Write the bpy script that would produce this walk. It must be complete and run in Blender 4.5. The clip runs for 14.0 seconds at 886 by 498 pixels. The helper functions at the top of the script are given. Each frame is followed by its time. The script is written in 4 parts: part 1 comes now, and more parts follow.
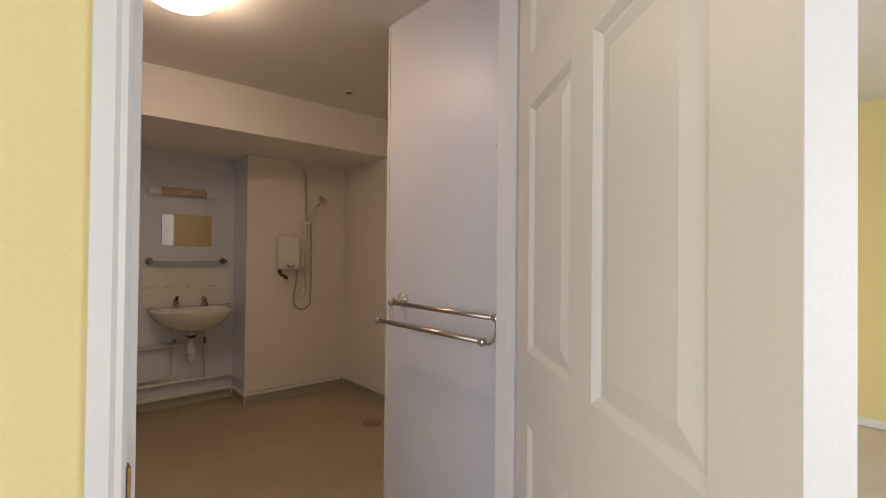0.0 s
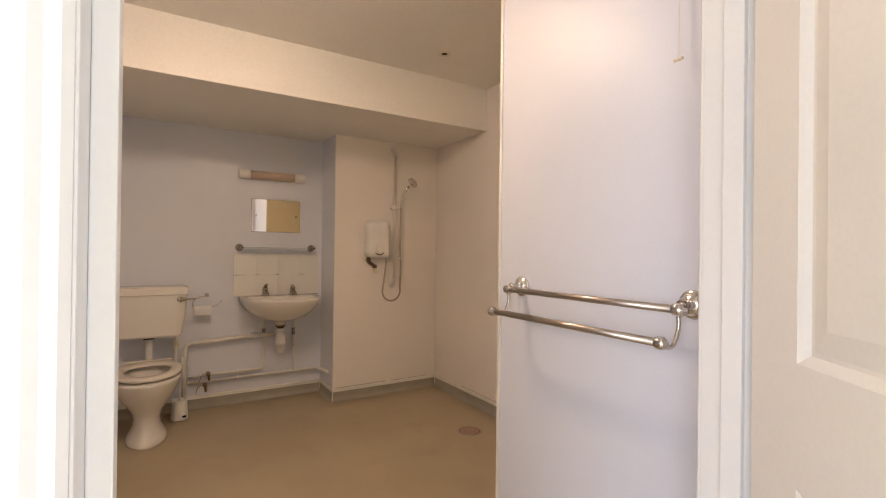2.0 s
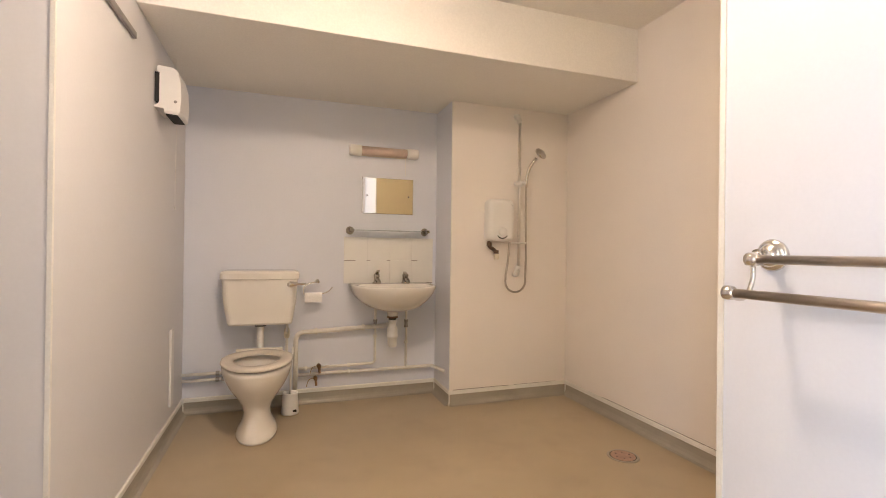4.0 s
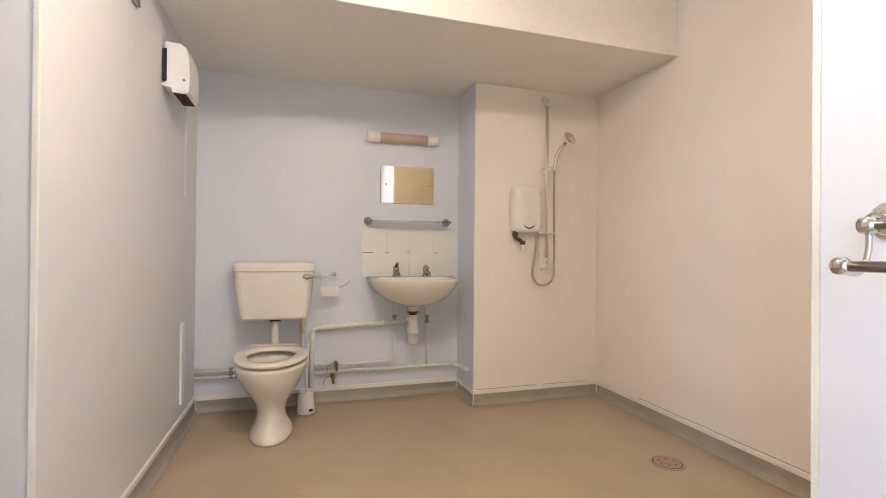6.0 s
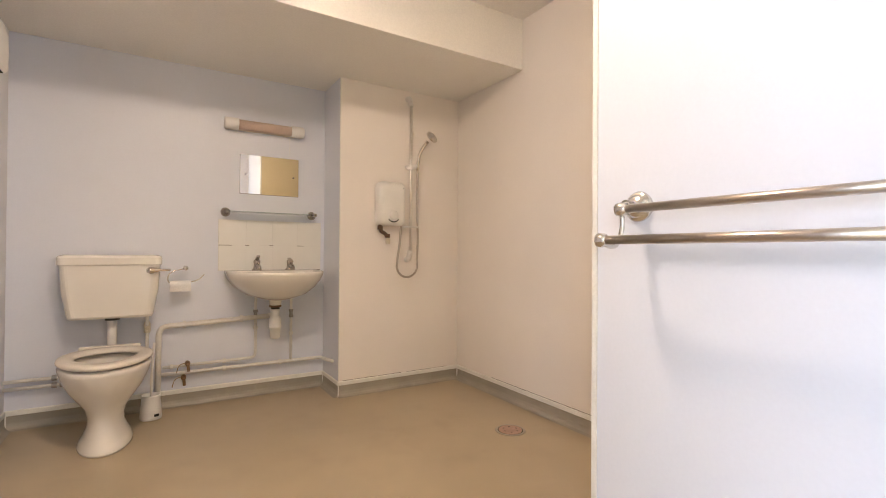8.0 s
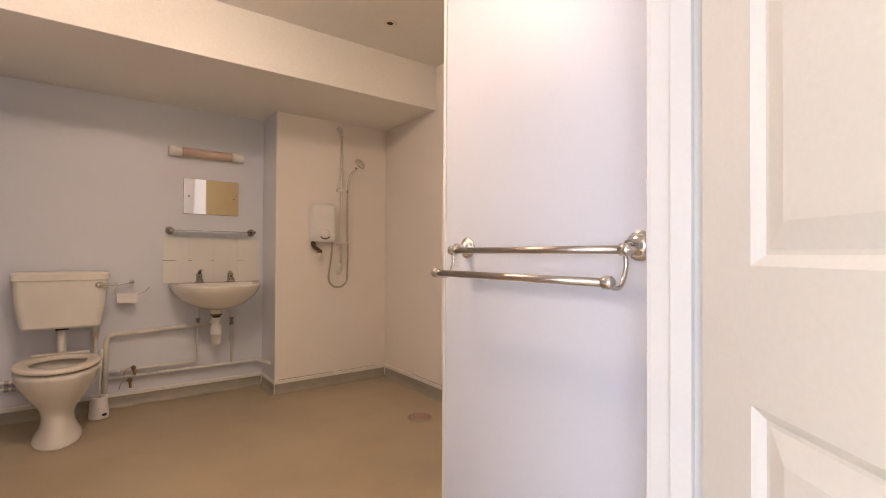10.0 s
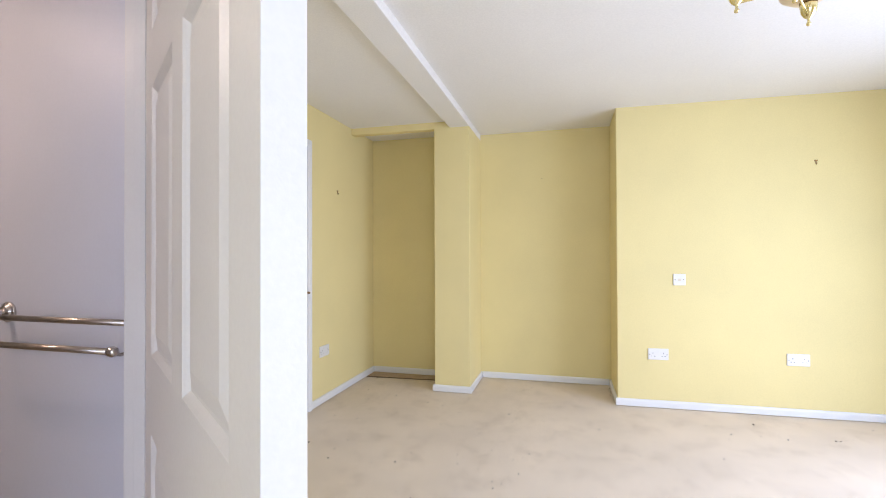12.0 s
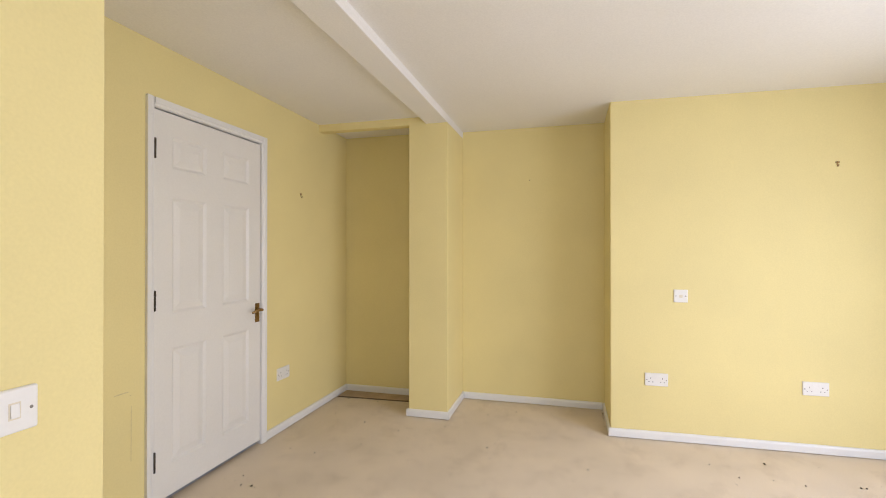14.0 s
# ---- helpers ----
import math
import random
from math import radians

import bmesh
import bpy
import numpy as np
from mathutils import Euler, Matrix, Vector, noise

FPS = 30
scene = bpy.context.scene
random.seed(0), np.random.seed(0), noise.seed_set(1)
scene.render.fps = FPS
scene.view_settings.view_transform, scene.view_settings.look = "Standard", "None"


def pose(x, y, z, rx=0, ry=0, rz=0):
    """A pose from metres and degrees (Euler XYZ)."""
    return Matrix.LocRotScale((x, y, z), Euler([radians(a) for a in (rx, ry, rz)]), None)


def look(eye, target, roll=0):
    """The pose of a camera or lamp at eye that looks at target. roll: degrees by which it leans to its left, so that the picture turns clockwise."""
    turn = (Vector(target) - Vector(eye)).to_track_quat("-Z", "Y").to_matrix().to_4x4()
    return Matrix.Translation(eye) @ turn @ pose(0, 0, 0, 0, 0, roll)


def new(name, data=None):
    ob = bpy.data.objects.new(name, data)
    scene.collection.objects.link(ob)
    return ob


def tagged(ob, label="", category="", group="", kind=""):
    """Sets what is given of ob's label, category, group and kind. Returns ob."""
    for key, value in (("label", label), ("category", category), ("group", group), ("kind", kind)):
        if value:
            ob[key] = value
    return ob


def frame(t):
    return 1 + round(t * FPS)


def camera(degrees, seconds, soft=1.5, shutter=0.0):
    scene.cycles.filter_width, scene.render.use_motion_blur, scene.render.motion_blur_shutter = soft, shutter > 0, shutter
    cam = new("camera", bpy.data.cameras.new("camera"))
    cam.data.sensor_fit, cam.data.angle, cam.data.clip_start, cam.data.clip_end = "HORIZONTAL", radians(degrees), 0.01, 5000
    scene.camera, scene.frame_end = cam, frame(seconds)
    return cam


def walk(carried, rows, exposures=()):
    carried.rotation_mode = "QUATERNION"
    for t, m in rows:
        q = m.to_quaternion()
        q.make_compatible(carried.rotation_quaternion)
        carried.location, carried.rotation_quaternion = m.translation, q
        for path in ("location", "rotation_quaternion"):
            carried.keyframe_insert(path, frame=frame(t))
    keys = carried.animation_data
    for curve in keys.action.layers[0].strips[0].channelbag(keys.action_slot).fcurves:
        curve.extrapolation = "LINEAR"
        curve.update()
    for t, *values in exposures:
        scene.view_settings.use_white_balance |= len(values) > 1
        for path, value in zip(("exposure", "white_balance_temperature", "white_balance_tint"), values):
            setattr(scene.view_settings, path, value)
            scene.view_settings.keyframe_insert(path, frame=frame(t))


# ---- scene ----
cam = camera(87.6, 14.0, soft=1.0)
PATH = [
    (0, (0.649, 0.569, 1.202), (1.967, 2.073, 1.223), 0.6),
    (0.3, (0.650, 0.590, 1.193), (1.834, 2.201, 1.212), 0.7),
    (0.5, (0.644, 0.606, 1.189), (1.763, 2.264, 1.208), 0.7),
    (1, (0.651, 0.719, 1.178), (1.726, 2.406, 1.188), 0.7),
    (1.5, (0.708, 0.866, 1.151), (1.771, 2.560, 1.155), 0.7),
    (2, (0.793, 0.992, 1.116), (1.833, 2.700, 1.125), 0.7),
    (2.5, (0.870, 1.123, 1.095), (1.841, 2.872, 1.099), 0.7),
    (3, (0.877, 1.249, 1.058), (1.741, 3.053, 1.063), 0.6),
    (3.5, (0.871, 1.401, 1.022), (1.633, 3.251, 1.026), 0.8),
    (4, (0.857, 1.504, 0.999), (1.509, 3.395, 1.005), 0.7),
    (6.5, (0.883, 1.681, 0.927), (1.469, 3.593, 0.937), 0.5),
    (7, (0.912, 1.649, 0.913), (1.703, 3.485, 0.927), 0.6),
    (7.5, (0.937, 1.614, 0.889), (1.883, 3.376, 0.904), 0.7),
    (8, (0.930, 1.558, 0.889), (1.979, 3.260, 0.905), 0.4),
    (10.5, (0.853, 0.879, 1.027), (2.160, 2.392, 1.056), 0.3),
    (11, (0.762, 0.692, 1.085), (2.293, 1.977, 1.124), 0.3),
    (11.5, (0.703, 0.492, 1.133), (2.504, 1.361, 1.161), -0.2),
    (12, (0.722, 0.385, 1.191), (2.655, 0.898, 1.210), -0.2),
    (12.5, (0.747, 0.304, 1.236), (2.705, 0.711, 1.249), -0.2),
    (13, (0.812, 0.257, 1.265), (2.769, 0.667, 1.280), -0.1),
    (13.5, (0.975, 0.282, 1.278), (2.928, 0.712, 1.291), -0.1),
    (14, (1.156, 0.288, 1.288), (3.088, 0.808, 1.297), -0.0),
]
EXPOSURES = [(0, 0.22, 6200, 20), (0.5, 0.42, 6150, 20), (1, 0.72, 6000, 21), (1.5, 0.90, 6000, 20), (2, 1.16, 6150, 19), (3, 1.60, 6450, 18), (4, 1.86, 5750, 15), (6.5, 2.02, 5150, 12), (8, 1.94, 5550, 14), (10.5, 1.22, 5950, 22), (11, 0.98, 5600, 22), (11.5, 0.68, 5350, 23), (12, 0.50, 5450, 23), (12.5, 0.36, 5700, 22), (13, 0.26, 6050, 23), (14, 0.24, 6250, 23)]
walk(cam, [(t, look(eye, target, roll)) for t, eye, target, roll in PATH], EXPOSURES)

# ---- world, daylight, lamps ----
WEST_WATTS, SOUTH_WATTS, DAY_COLOUR = 26.0, 52.0, (0.80, 0.90, 1.0)
LAMP_COLOUR, LAMP_STRENGTH = (1.0, 0.735, 0.480), 35.0
BREAST_SLOPE = 0.03
ARMS, ARM_REACH = (97, -35, -155), 0.170
world = bpy.data.worlds.new("sky")
scene.world = world
world.use_nodes = True
wn = world.node_tree
sky = wn.nodes.new("ShaderNodeTexSky")
sky.sky_type, sky.sun_disc = "NISHITA", False
sky.sun_elevation, sky.sun_rotation = radians(40), radians(200)
wn.links.new(sky.outputs[0], wn.nodes["Background"].inputs[0])
wn.nodes["Background"].inputs[1].default_value = 0.1


def area_lamp(name, m, w, h, watts, colour):
    data = bpy.data.lights.new(name, "AREA")
    data.shape, data.size, data.size_y, data.energy, data.color = "RECTANGLE", w, h, watts, colour
    ob = new(name, data)
    ob.matrix_world = m
    return ob


# daylight standing in the bedroom's two windows
area_lamp("west_window_daylight", look((-1.23, -0.35, 1.15), (0.0, -0.35, 0.75)), 1.9, 1.7, WEST_WATTS, DAY_COLOUR)
area_lamp("south_window_daylight", look((2.5, -2.08, 1.1), (2.5, 0.0, 0.85)), 2.2, 1.9, SOUTH_WATTS, DAY_COLOUR)


# ---- materials ----
def material(name, colour, rough=0.5, metal=0.0, vary=0.06, scale=3.0, grain=0.03, grain_scale=120.0,
             bump=0.1, bump_scale=200.0, dark=None, coat=0.0, spec=0.5):
    """Procedural surface: broad mottling, fine grain and a little relief."""
    m = bpy.data.materials.new(name)
    m.use_nodes = True
    nt = m.node_tree
    n, l = nt.nodes, nt.links
    b = n["Principled BSDF"]
    tc = n.new("ShaderNodeTexCoord")
    geo = n.new("ShaderNodeNewGeometry")
    big = n.new("ShaderNodeTexNoise")
    big.inputs["Scale"].default_value, big.inputs["Detail"].default_value = scale, 4
    fine = n.new("ShaderNodeTexNoise")
    fine.inputs["Scale"].default_value, fine.inputs["Detail"].default_value = grain_scale, 3
    for t in (big, fine):
        l.new(geo.outputs["Position"], t.inputs["Vector"])
    lo = tuple(c * (1 - vary) for c in colour) if dark is None else dark
    hi = tuple(min(1, c * (1 + vary)) for c in colour)
    ramp = n.new("ShaderNodeValToRGB")
    ramp.color_ramp.elements[0].position, ramp.color_ramp.elements[1].position = 0.3, 0.7
    ramp.color_ramp.elements[0].color, ramp.color_ramp.elements[1].color = (*lo, 1), (*hi, 1)
    l.new(big.outputs["Fac"], ramp.inputs["Fac"])
    mix = n.new("ShaderNodeMix")
    mix.data_type, mix.blend_type = "RGBA", "MULTIPLY"
    mix.inputs["Factor"].default_value = 1.0
    gr = n.new("ShaderNodeMapRange")
    gr.inputs["From Min"].default_value, gr.inputs["From Max"].default_value = 0.3, 0.7
    gr.inputs["To Min"].default_value, gr.inputs["To Max"].default_value = 1 - grain, 1 + grain
    l.new(fine.outputs["Fac"], gr.inputs["Value"])
    l.new(ramp.outputs["Color"], mix.inputs["A"])
    l.new(gr.outputs["Result"], mix.inputs["B"])
    l.new(mix.outputs["Result"], b.inputs["Base Color"])
    rr = n.new("ShaderNodeMapRange")
    rr.inputs["To Min"].default_value, rr.inputs["To Max"].default_value = rough * 0.85, min(1, rough * 1.15)
    l.new(big.outputs["Fac"], rr.inputs["Value"])
    l.new(rr.outputs["Result"], b.inputs["Roughness"])
    b.inputs["Metallic"].default_value = metal
    b.inputs["Specular IOR Level"].default_value = spec
    b.inputs["Coat Weight"].default_value = coat
    if bump > 0:
        bt = n.new("ShaderNodeTexNoise")
        bt.inputs["Scale"].default_value, bt.inputs["Detail"].default_value = bump_scale, 3
        l.new(geo.outputs["Position"], bt.inputs["Vector"])
        bn = n.new("ShaderNodeBump")
        bn.inputs["Strength"].default_value, bn.inputs["Distance"].default_value = bump, 0.002
        l.new(bt.outputs["Fac"], bn.inputs["Height"])
        l.new(bn.outputs["Normal"], b.inputs["Normal"])
    return m


def add_stains(m, colour, scale, start, end, most):
    """Irregular soiled patches over a material's colour."""
    nt = m.node_tree
    n, l = nt.nodes, nt.links
    b = n["Principled BSDF"]
    was = b.inputs["Base Color"].links[0].from_socket
    geo = n.new("ShaderNodeNewGeometry")
    t = n.new("ShaderNodeTexNoise")
    t.inputs["Scale"].default_value, t.inputs["Detail"].default_value, t.inputs["Roughness"].default_value = scale, 8, 0.68
    l.new(geo.outputs["Position"], t.inputs["Vector"])
    r = n.new("ShaderNodeMapRange")
    r.inputs["From Min"].default_value, r.inputs["From Max"].default_value, r.inputs["To Max"].default_value = start, end, most
    l.new(t.outputs["Fac"], r.inputs["Value"])
    mix = n.new("ShaderNodeMix")
    mix.data_type = "RGBA"
    mix.inputs["B"].default_value = (*colour, 1)
    l.new(r.outputs["Result"], mix.inputs["Factor"])
    l.new(was, mix.inputs["A"])
    l.new(mix.outputs["Result"], b.inputs["Base Color"])


YELLOW = material("yellow_emulsion", (0.815, 0.695, 0.325), 0.75, vary=0.035, scale=1.6, grain=0.02, bump=0.25, bump_scale=90)
CEILING = material("white_ceiling_paint", (0.85, 0.82, 0.77), 0.85, vary=0.02, scale=1.2, bump=0.3, bump_scale=70)
GLOSS = material("white_gloss_paint", (0.80, 0.79, 0.77), 0.35, vary=0.02, scale=4, grain=0.01, bump=0.08, bump_scale=60)
DOORPAINT = material("white_door_paint", (0.80, 0.78, 0.74), 0.4, vary=0.02, scale=3, grain=0.015, bump=0.12, bump_scale=150)
# Bathroom wall tint is set per wall: lilac north, warmer east, greyer west.
WETWALL = material("pale_lilac_wall_panel", (0.72, 0.735, 0.80), 0.42, vary=0.025, scale=1.5, grain=0.01, bump=0.06, bump_scale=25)
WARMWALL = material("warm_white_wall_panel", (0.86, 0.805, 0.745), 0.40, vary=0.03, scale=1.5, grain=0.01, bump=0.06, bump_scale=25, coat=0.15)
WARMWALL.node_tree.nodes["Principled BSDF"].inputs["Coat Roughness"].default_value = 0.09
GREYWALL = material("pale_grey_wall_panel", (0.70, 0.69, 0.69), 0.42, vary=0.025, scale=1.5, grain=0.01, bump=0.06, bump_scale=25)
BATHCEIL = material("bathroom_ceiling_paint", (0.86, 0.835, 0.78), 0.7, vary=0.03, scale=1.4, bump=0.2, bump_scale=80)
CARPET = material("beige_carpet", (0.77, 0.66, 0.525), 0.95, vary=0.05, scale=2.6, grain=0.16, grain_scale=190, bump=0.55, bump_scale=380, spec=0.1)
add_stains(CARPET, (0.42, 0.33, 0.23), 5.0, 0.50, 0.80, 0.40)
add_stains(CARPET, (0.32, 0.24, 0.16), 18.0, 0.62, 0.78, 0.22)
add_stains(CARPET, (0.22, 0.16, 0.10), 38.0, 0.65, 0.73, 0.6)
VINYL = material("speckled_safety_vinyl", (0.44, 0.355, 0.228), 0.36, vary=0.09, scale=2.2, grain=0.16, grain_scale=260, bump=0.1, bump_scale=300)
add_stains(VINYL, (0.24, 0.16, 0.10), 3.5, 0.50, 0.78, 0.30)
add_stains(VINYL, (0.58, 0.50, 0.36), 90.0, 0.60, 0.68, 0.45)
COVE = material("grey_cove_vinyl", (0.36, 0.325, 0.26), 0.42, vary=0.1, scale=5, grain=0.08, grain_scale=400)
TRIM = material("white_plastic_trim", (0.80, 0.78, 0.72), 0.4, vary=0.05, scale=8)


# ---- building helpers ----
def part(name, bm, mat, parent=None, label="", smooth=False):
    """Links a bmesh as one mesh object, under a thing or a part."""
    me = bpy.data.meshes.new(name)
    bmesh.ops.recalc_face_normals(bm, faces=bm.faces)
    bm.to_mesh(me)
    bm.free()
    if smooth:
        for p in me.polygons:
            p.use_smooth = True
    me.materials.append(mat)
    ob = new(name, me)
    if parent is not None:
        ob.parent = parent
    if label:
        tagged(ob, label=label)
    return ob


def thing(name, label, category, m=None, group="", kind=""):
    """An empty at the thing's base, which its parts hang under."""
    ob = new(name)
    ob.empty_display_size = 0.05
    if m is not None:
        ob.matrix_world = m
    return tagged(ob, label=label, category=category, group=group, kind=kind)


def box(bm, x0, y0, z0, x1, y1, z1, bevel=0.0, seg=2):
    got = bmesh.ops.create_cube(bm, size=1.0)["verts"]
    for v in got:
        v.co = Vector((x0 if v.co.x < 0 else x1, y0 if v.co.y < 0 else y1, z0 if v.co.z < 0 else z1))
    if bevel > 0:
        edges = list({e for v in got for e in v.link_edges})
        bmesh.ops.bevel(bm, geom=edges, offset=bevel, segments=seg, affect="EDGES", profile=0.5)
    return bm


def boxes(*rows, bevel=0.0):
    bm = bmesh.new()
    for r in rows:
        box(bm, *r, bevel=bevel)
    return bm


def structure(name, bm, mat, label="", category=""):
    return tagged(part(name, bm, mat), label=label, category=category, kind="structure")


# ---- structure: bedroom ----
structure("floor_bedroom", boxes((-1.3, -2.3, -0.12, 2.012, 1.42, 0.0), (2.012, -2.3, -0.12, 5.4, 2.30, 0.0)), CARPET,
          "worn beige carpet with small stains, bedroom floor", "floor")
structure("ceiling_bedroom", boxes((-1.3, -2.3, 2.33, 2.012, 1.42, 2.45), (2.012, -2.3, 2.33, 5.4, 2.30, 2.45)), CEILING,
          "plain white painted bedroom ceiling", "ceiling")
structure("beam_bedroom", boxes((-1.2, 1.172, 2.275, 5.115, 1.345, 2.34), bevel=0.004), CEILING,
          "white painted boxed ceiling beam", "beam")
structure("wall_partition_left", boxes((-1.3, 1.357, 0, 0.716, 1.468, 2.4)), YELLOW, "pale yellow wall beside the bathroom door", "wall")
structure("wall_partition_right", boxes((1.692, 1.357, 0, 2.012, 1.468, 2.4), bevel=0.003), YELLOW, "pale yellow wall with a light switch", "wall")
structure("wall_partition_head", boxes((0.716, 1.357, 2.03, 1.692, 1.468, 2.4)), YELLOW, "pale yellow wall above the bathroom door", "wall")
structure("wall_return", boxes((1.880, 1.468, 0, 2.012, 2.268, 2.4)), YELLOW, "pale yellow return wall", "wall")
structure("wall_closet", boxes((1.880, 2.268, 0, 2.971, 2.339, 2.4), (3.845, 2.268, 0, 5.4, 2.37, 2.4), (2.971, 2.268, 2.028, 3.845, 2.37, 2.4)), YELLOW,
          "pale yellow wall with a white door", "wall")
# Unseen walls added behind the cupboard door so its floor gap stays dark.
structure("wall_cupboard", boxes((2.911, 2.37, -0.12, 2.971, 3.0, 2.1), (3.845, 2.37, -0.12, 3.905, 3.0, 2.1), (2.911, 3.0, -0.12, 3.905, 3.06, 2.1), (2.911, 2.37, 2.1, 3.905, 3.06, 2.16), (2.971, 2.30, -0.12, 3.845, 3.0, 0.0)), WETWALL, "unseen plain walls added to keep light out behind the door", "wall")
structure("wall_alcove_back", boxes((5.062, 1.484, 0, 5.4, 2.268, 2.4)), YELLOW, "yellow back wall of a narrow alcove", "wall")
structure("wall_lintel", boxes((4.574, 1.484, 2.272, 4.650, 2.268, 2.4), bevel=0.003), YELLOW, "yellow lintel over the alcove", "wall")
structure("wall_pillar", boxes((4.574, 1.174, 0, 5.3, 1.484, 2.4), bevel=0.004), YELLOW, "pale yellow square pillar between two alcoves", "wall")
structure("wall_recess", boxes((5.115, -0.002, 0, 5.3, 1.174, 2.4)), YELLOW, "pale yellow back wall of a wide recess", "wall")
bm = bmesh.new()
ring_loft_flat = [[bm.verts.new((x, y, z)) for x, y in ((4.574, -0.002), (5.3, -0.002), (5.3, -2.3), (4.574 + BREAST_SLOPE * 2.298, -2.3))] for z in (0, 2.4)]
bm.faces.new(ring_loft_flat[0])
bm.faces.new(ring_loft_flat[1])
for k in range(4):
    bm.faces.new((ring_loft_flat[0][k], ring_loft_flat[0][(k + 1) % 4], ring_loft_flat[1][(k + 1) % 4], ring_loft_flat[1][k]))
bmesh.ops.bevel(bm, geom=[e for e in bm.edges if abs(e.verts[0].co.z - e.verts[1].co.z) > 1], offset=0.004, segments=2, affect="EDGES")
structure("wall_breast", bm, YELLOW, "pale yellow chimney breast wall with sockets", "wall")
structure("wall_south", boxes((-1.3, -2.3, 0, 1.6, -2.14, 2.4), (4.2, -2.3, 0, 4.95, -2.14, 2.4), (1.6, -2.3, 2.08, 4.2, -2.14, 2.4), (1.6, -2.3, 0, 4.2, -2.14, 0.12)), YELLOW,
          "pale yellow outer wall with a wide window opening", "wall")
structure("wall_west", boxes((-1.3, -2.14, 0, -1.2, -1.42, 2.4), (-1.3, 0.72, 0, -1.2, 1.357, 2.4), (-1.3, -1.42, 2.02, -1.2, 0.72, 2.4), (-1.3, -1.42, 0, -1.2, 0.72, 0.28)), YELLOW, "pale yellow outer wall with a window opening", "wall")

# ---- structure: bathroom ----
structure("floor_bathroom", boxes((-0.7, 1.42, -0.12, 1.90, 4.70, 0.0), (1.90, 2.30, -0.12, 2.84, 4.70, 0.0)), VINYL,
          "brown speckled safety vinyl, bathroom floor", "floor")
structure("ceiling_bathroom", boxes((-0.7, 1.468, 2.262, 1.880, 4.70, 2.42), (1.880, 2.339, 2.262, 2.84, 4.70, 2.42)), BATHCEIL,
          "cream painted bathroom ceiling", "ceiling")
structure("wall_bath_door", boxes((-0.7, 1.468, 0, 0.716, 1.480, 2.262), (1.692, 1.468, 0, 1.868, 1.480, 2.262), (0.716, 1.468, 2.03, 1.692, 1.480, 2.262)), WETWALL,
          "pale lilac bathroom wall around the doorway", "wall")
structure("wall_bath_towel", boxes((1.868, 1.468, 0, 1.880, 2.344, 2.262)), WETWALL, "pale lilac wall panel behind the towel rail", "wall")
structure("wall_bath_closet", boxes((1.880, 2.339, 0, 2.742, 2.351, 2.262)), WETWALL, "pale lilac bathroom wall facing the shower", "wall")
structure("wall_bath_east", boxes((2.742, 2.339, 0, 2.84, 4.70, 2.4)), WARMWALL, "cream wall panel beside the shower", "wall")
structure("wall_bath_north", boxes((0.195, 4.610, 0, 2.84, 4.70, 2.4)), WETWALL, "pale lilac wall behind the toilet and basin", "wall")
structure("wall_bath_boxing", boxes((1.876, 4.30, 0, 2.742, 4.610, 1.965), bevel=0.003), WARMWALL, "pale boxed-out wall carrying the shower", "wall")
# Thin sheet added so this side is cooler and darker than the front.
structure("panel_boxing_side", boxes((1.8735, 4.3035, 0.0975, 1.8765, 4.610, 1.964)), WETWALL, "thin lilac sheet tinting the side of the boxed-out wall", "wall panel")
structure("soffit_bathroom", boxes((0.295, 3.62, 1.965, 2.742, 4.610, 2.3), bevel=0.003), BATHCEIL, "cream dropped soffit across the bathroom", "soffit")
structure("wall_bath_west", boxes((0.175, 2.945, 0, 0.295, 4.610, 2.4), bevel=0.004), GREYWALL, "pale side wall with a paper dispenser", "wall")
structure("wall_bath_niche", boxes((-0.7, 2.955, 0, 0.175, 3.06, 2.4)), WETWALL, "pale lilac return wall", "wall")
structure("wall_bath_niche_end", boxes((-0.7, 1.480, 0, -0.6, 2.955, 2.4)), WETWALL, "pale lilac end wall", "wall")


# ---- doors ----
def door_leaf(parent, width, height, cols, rows, thick=0.044, foot=0.014):
    """Six-panel moulded leaf: stiles and rails as one mesh, each panel of its own."""
    xs = [0.0] + [c for pair in cols for c in pair] + [width]
    bm = bmesh.new()
    for i in range(0, len(xs), 2):
        box(bm, xs[i], -thick, foot, xs[i + 1], 0, height, bevel=0.0005, seg=1)
    zs = [foot] + [r for pair in rows for r in pair] + [height]
    for a, b in cols:
        for i in range(0, len(zs), 2):
            box(bm, a - 0.001, -thick + 0.0001, zs[i], b + 0.001, -0.0001, zs[i + 1])
    part("leaf", bm, DOORPAINT, parent)
    for a, b in cols:
        for c, d in rows:
            bm = bmesh.new()
            for y0, s in ((0.0, -1), (-thick, 1)):
                loops = []
                for inset, deep in ((0, 0.0005), (0.006, 0.004), (0.014, 0.010), (0.020, 0.010), (0.050, 0.003), (0.054, 0.002)):
                    y = y0 + s * deep
                    loops.append([bm.verts.new(p) for p in ((a + inset, y, c + inset), (b - inset, y, c + inset), (b - inset, y, d - inset), (a + inset, y, d - inset))])
                for p, q in zip(loops, loops[1:]):
                    for k in range(4):
                        bm.faces.new((p[k], p[(k + 1) % 4], q[(k + 1) % 4], q[k]))
                bm.faces.new(loops[-1])
            part("panel", bm, DOORPAINT, parent)


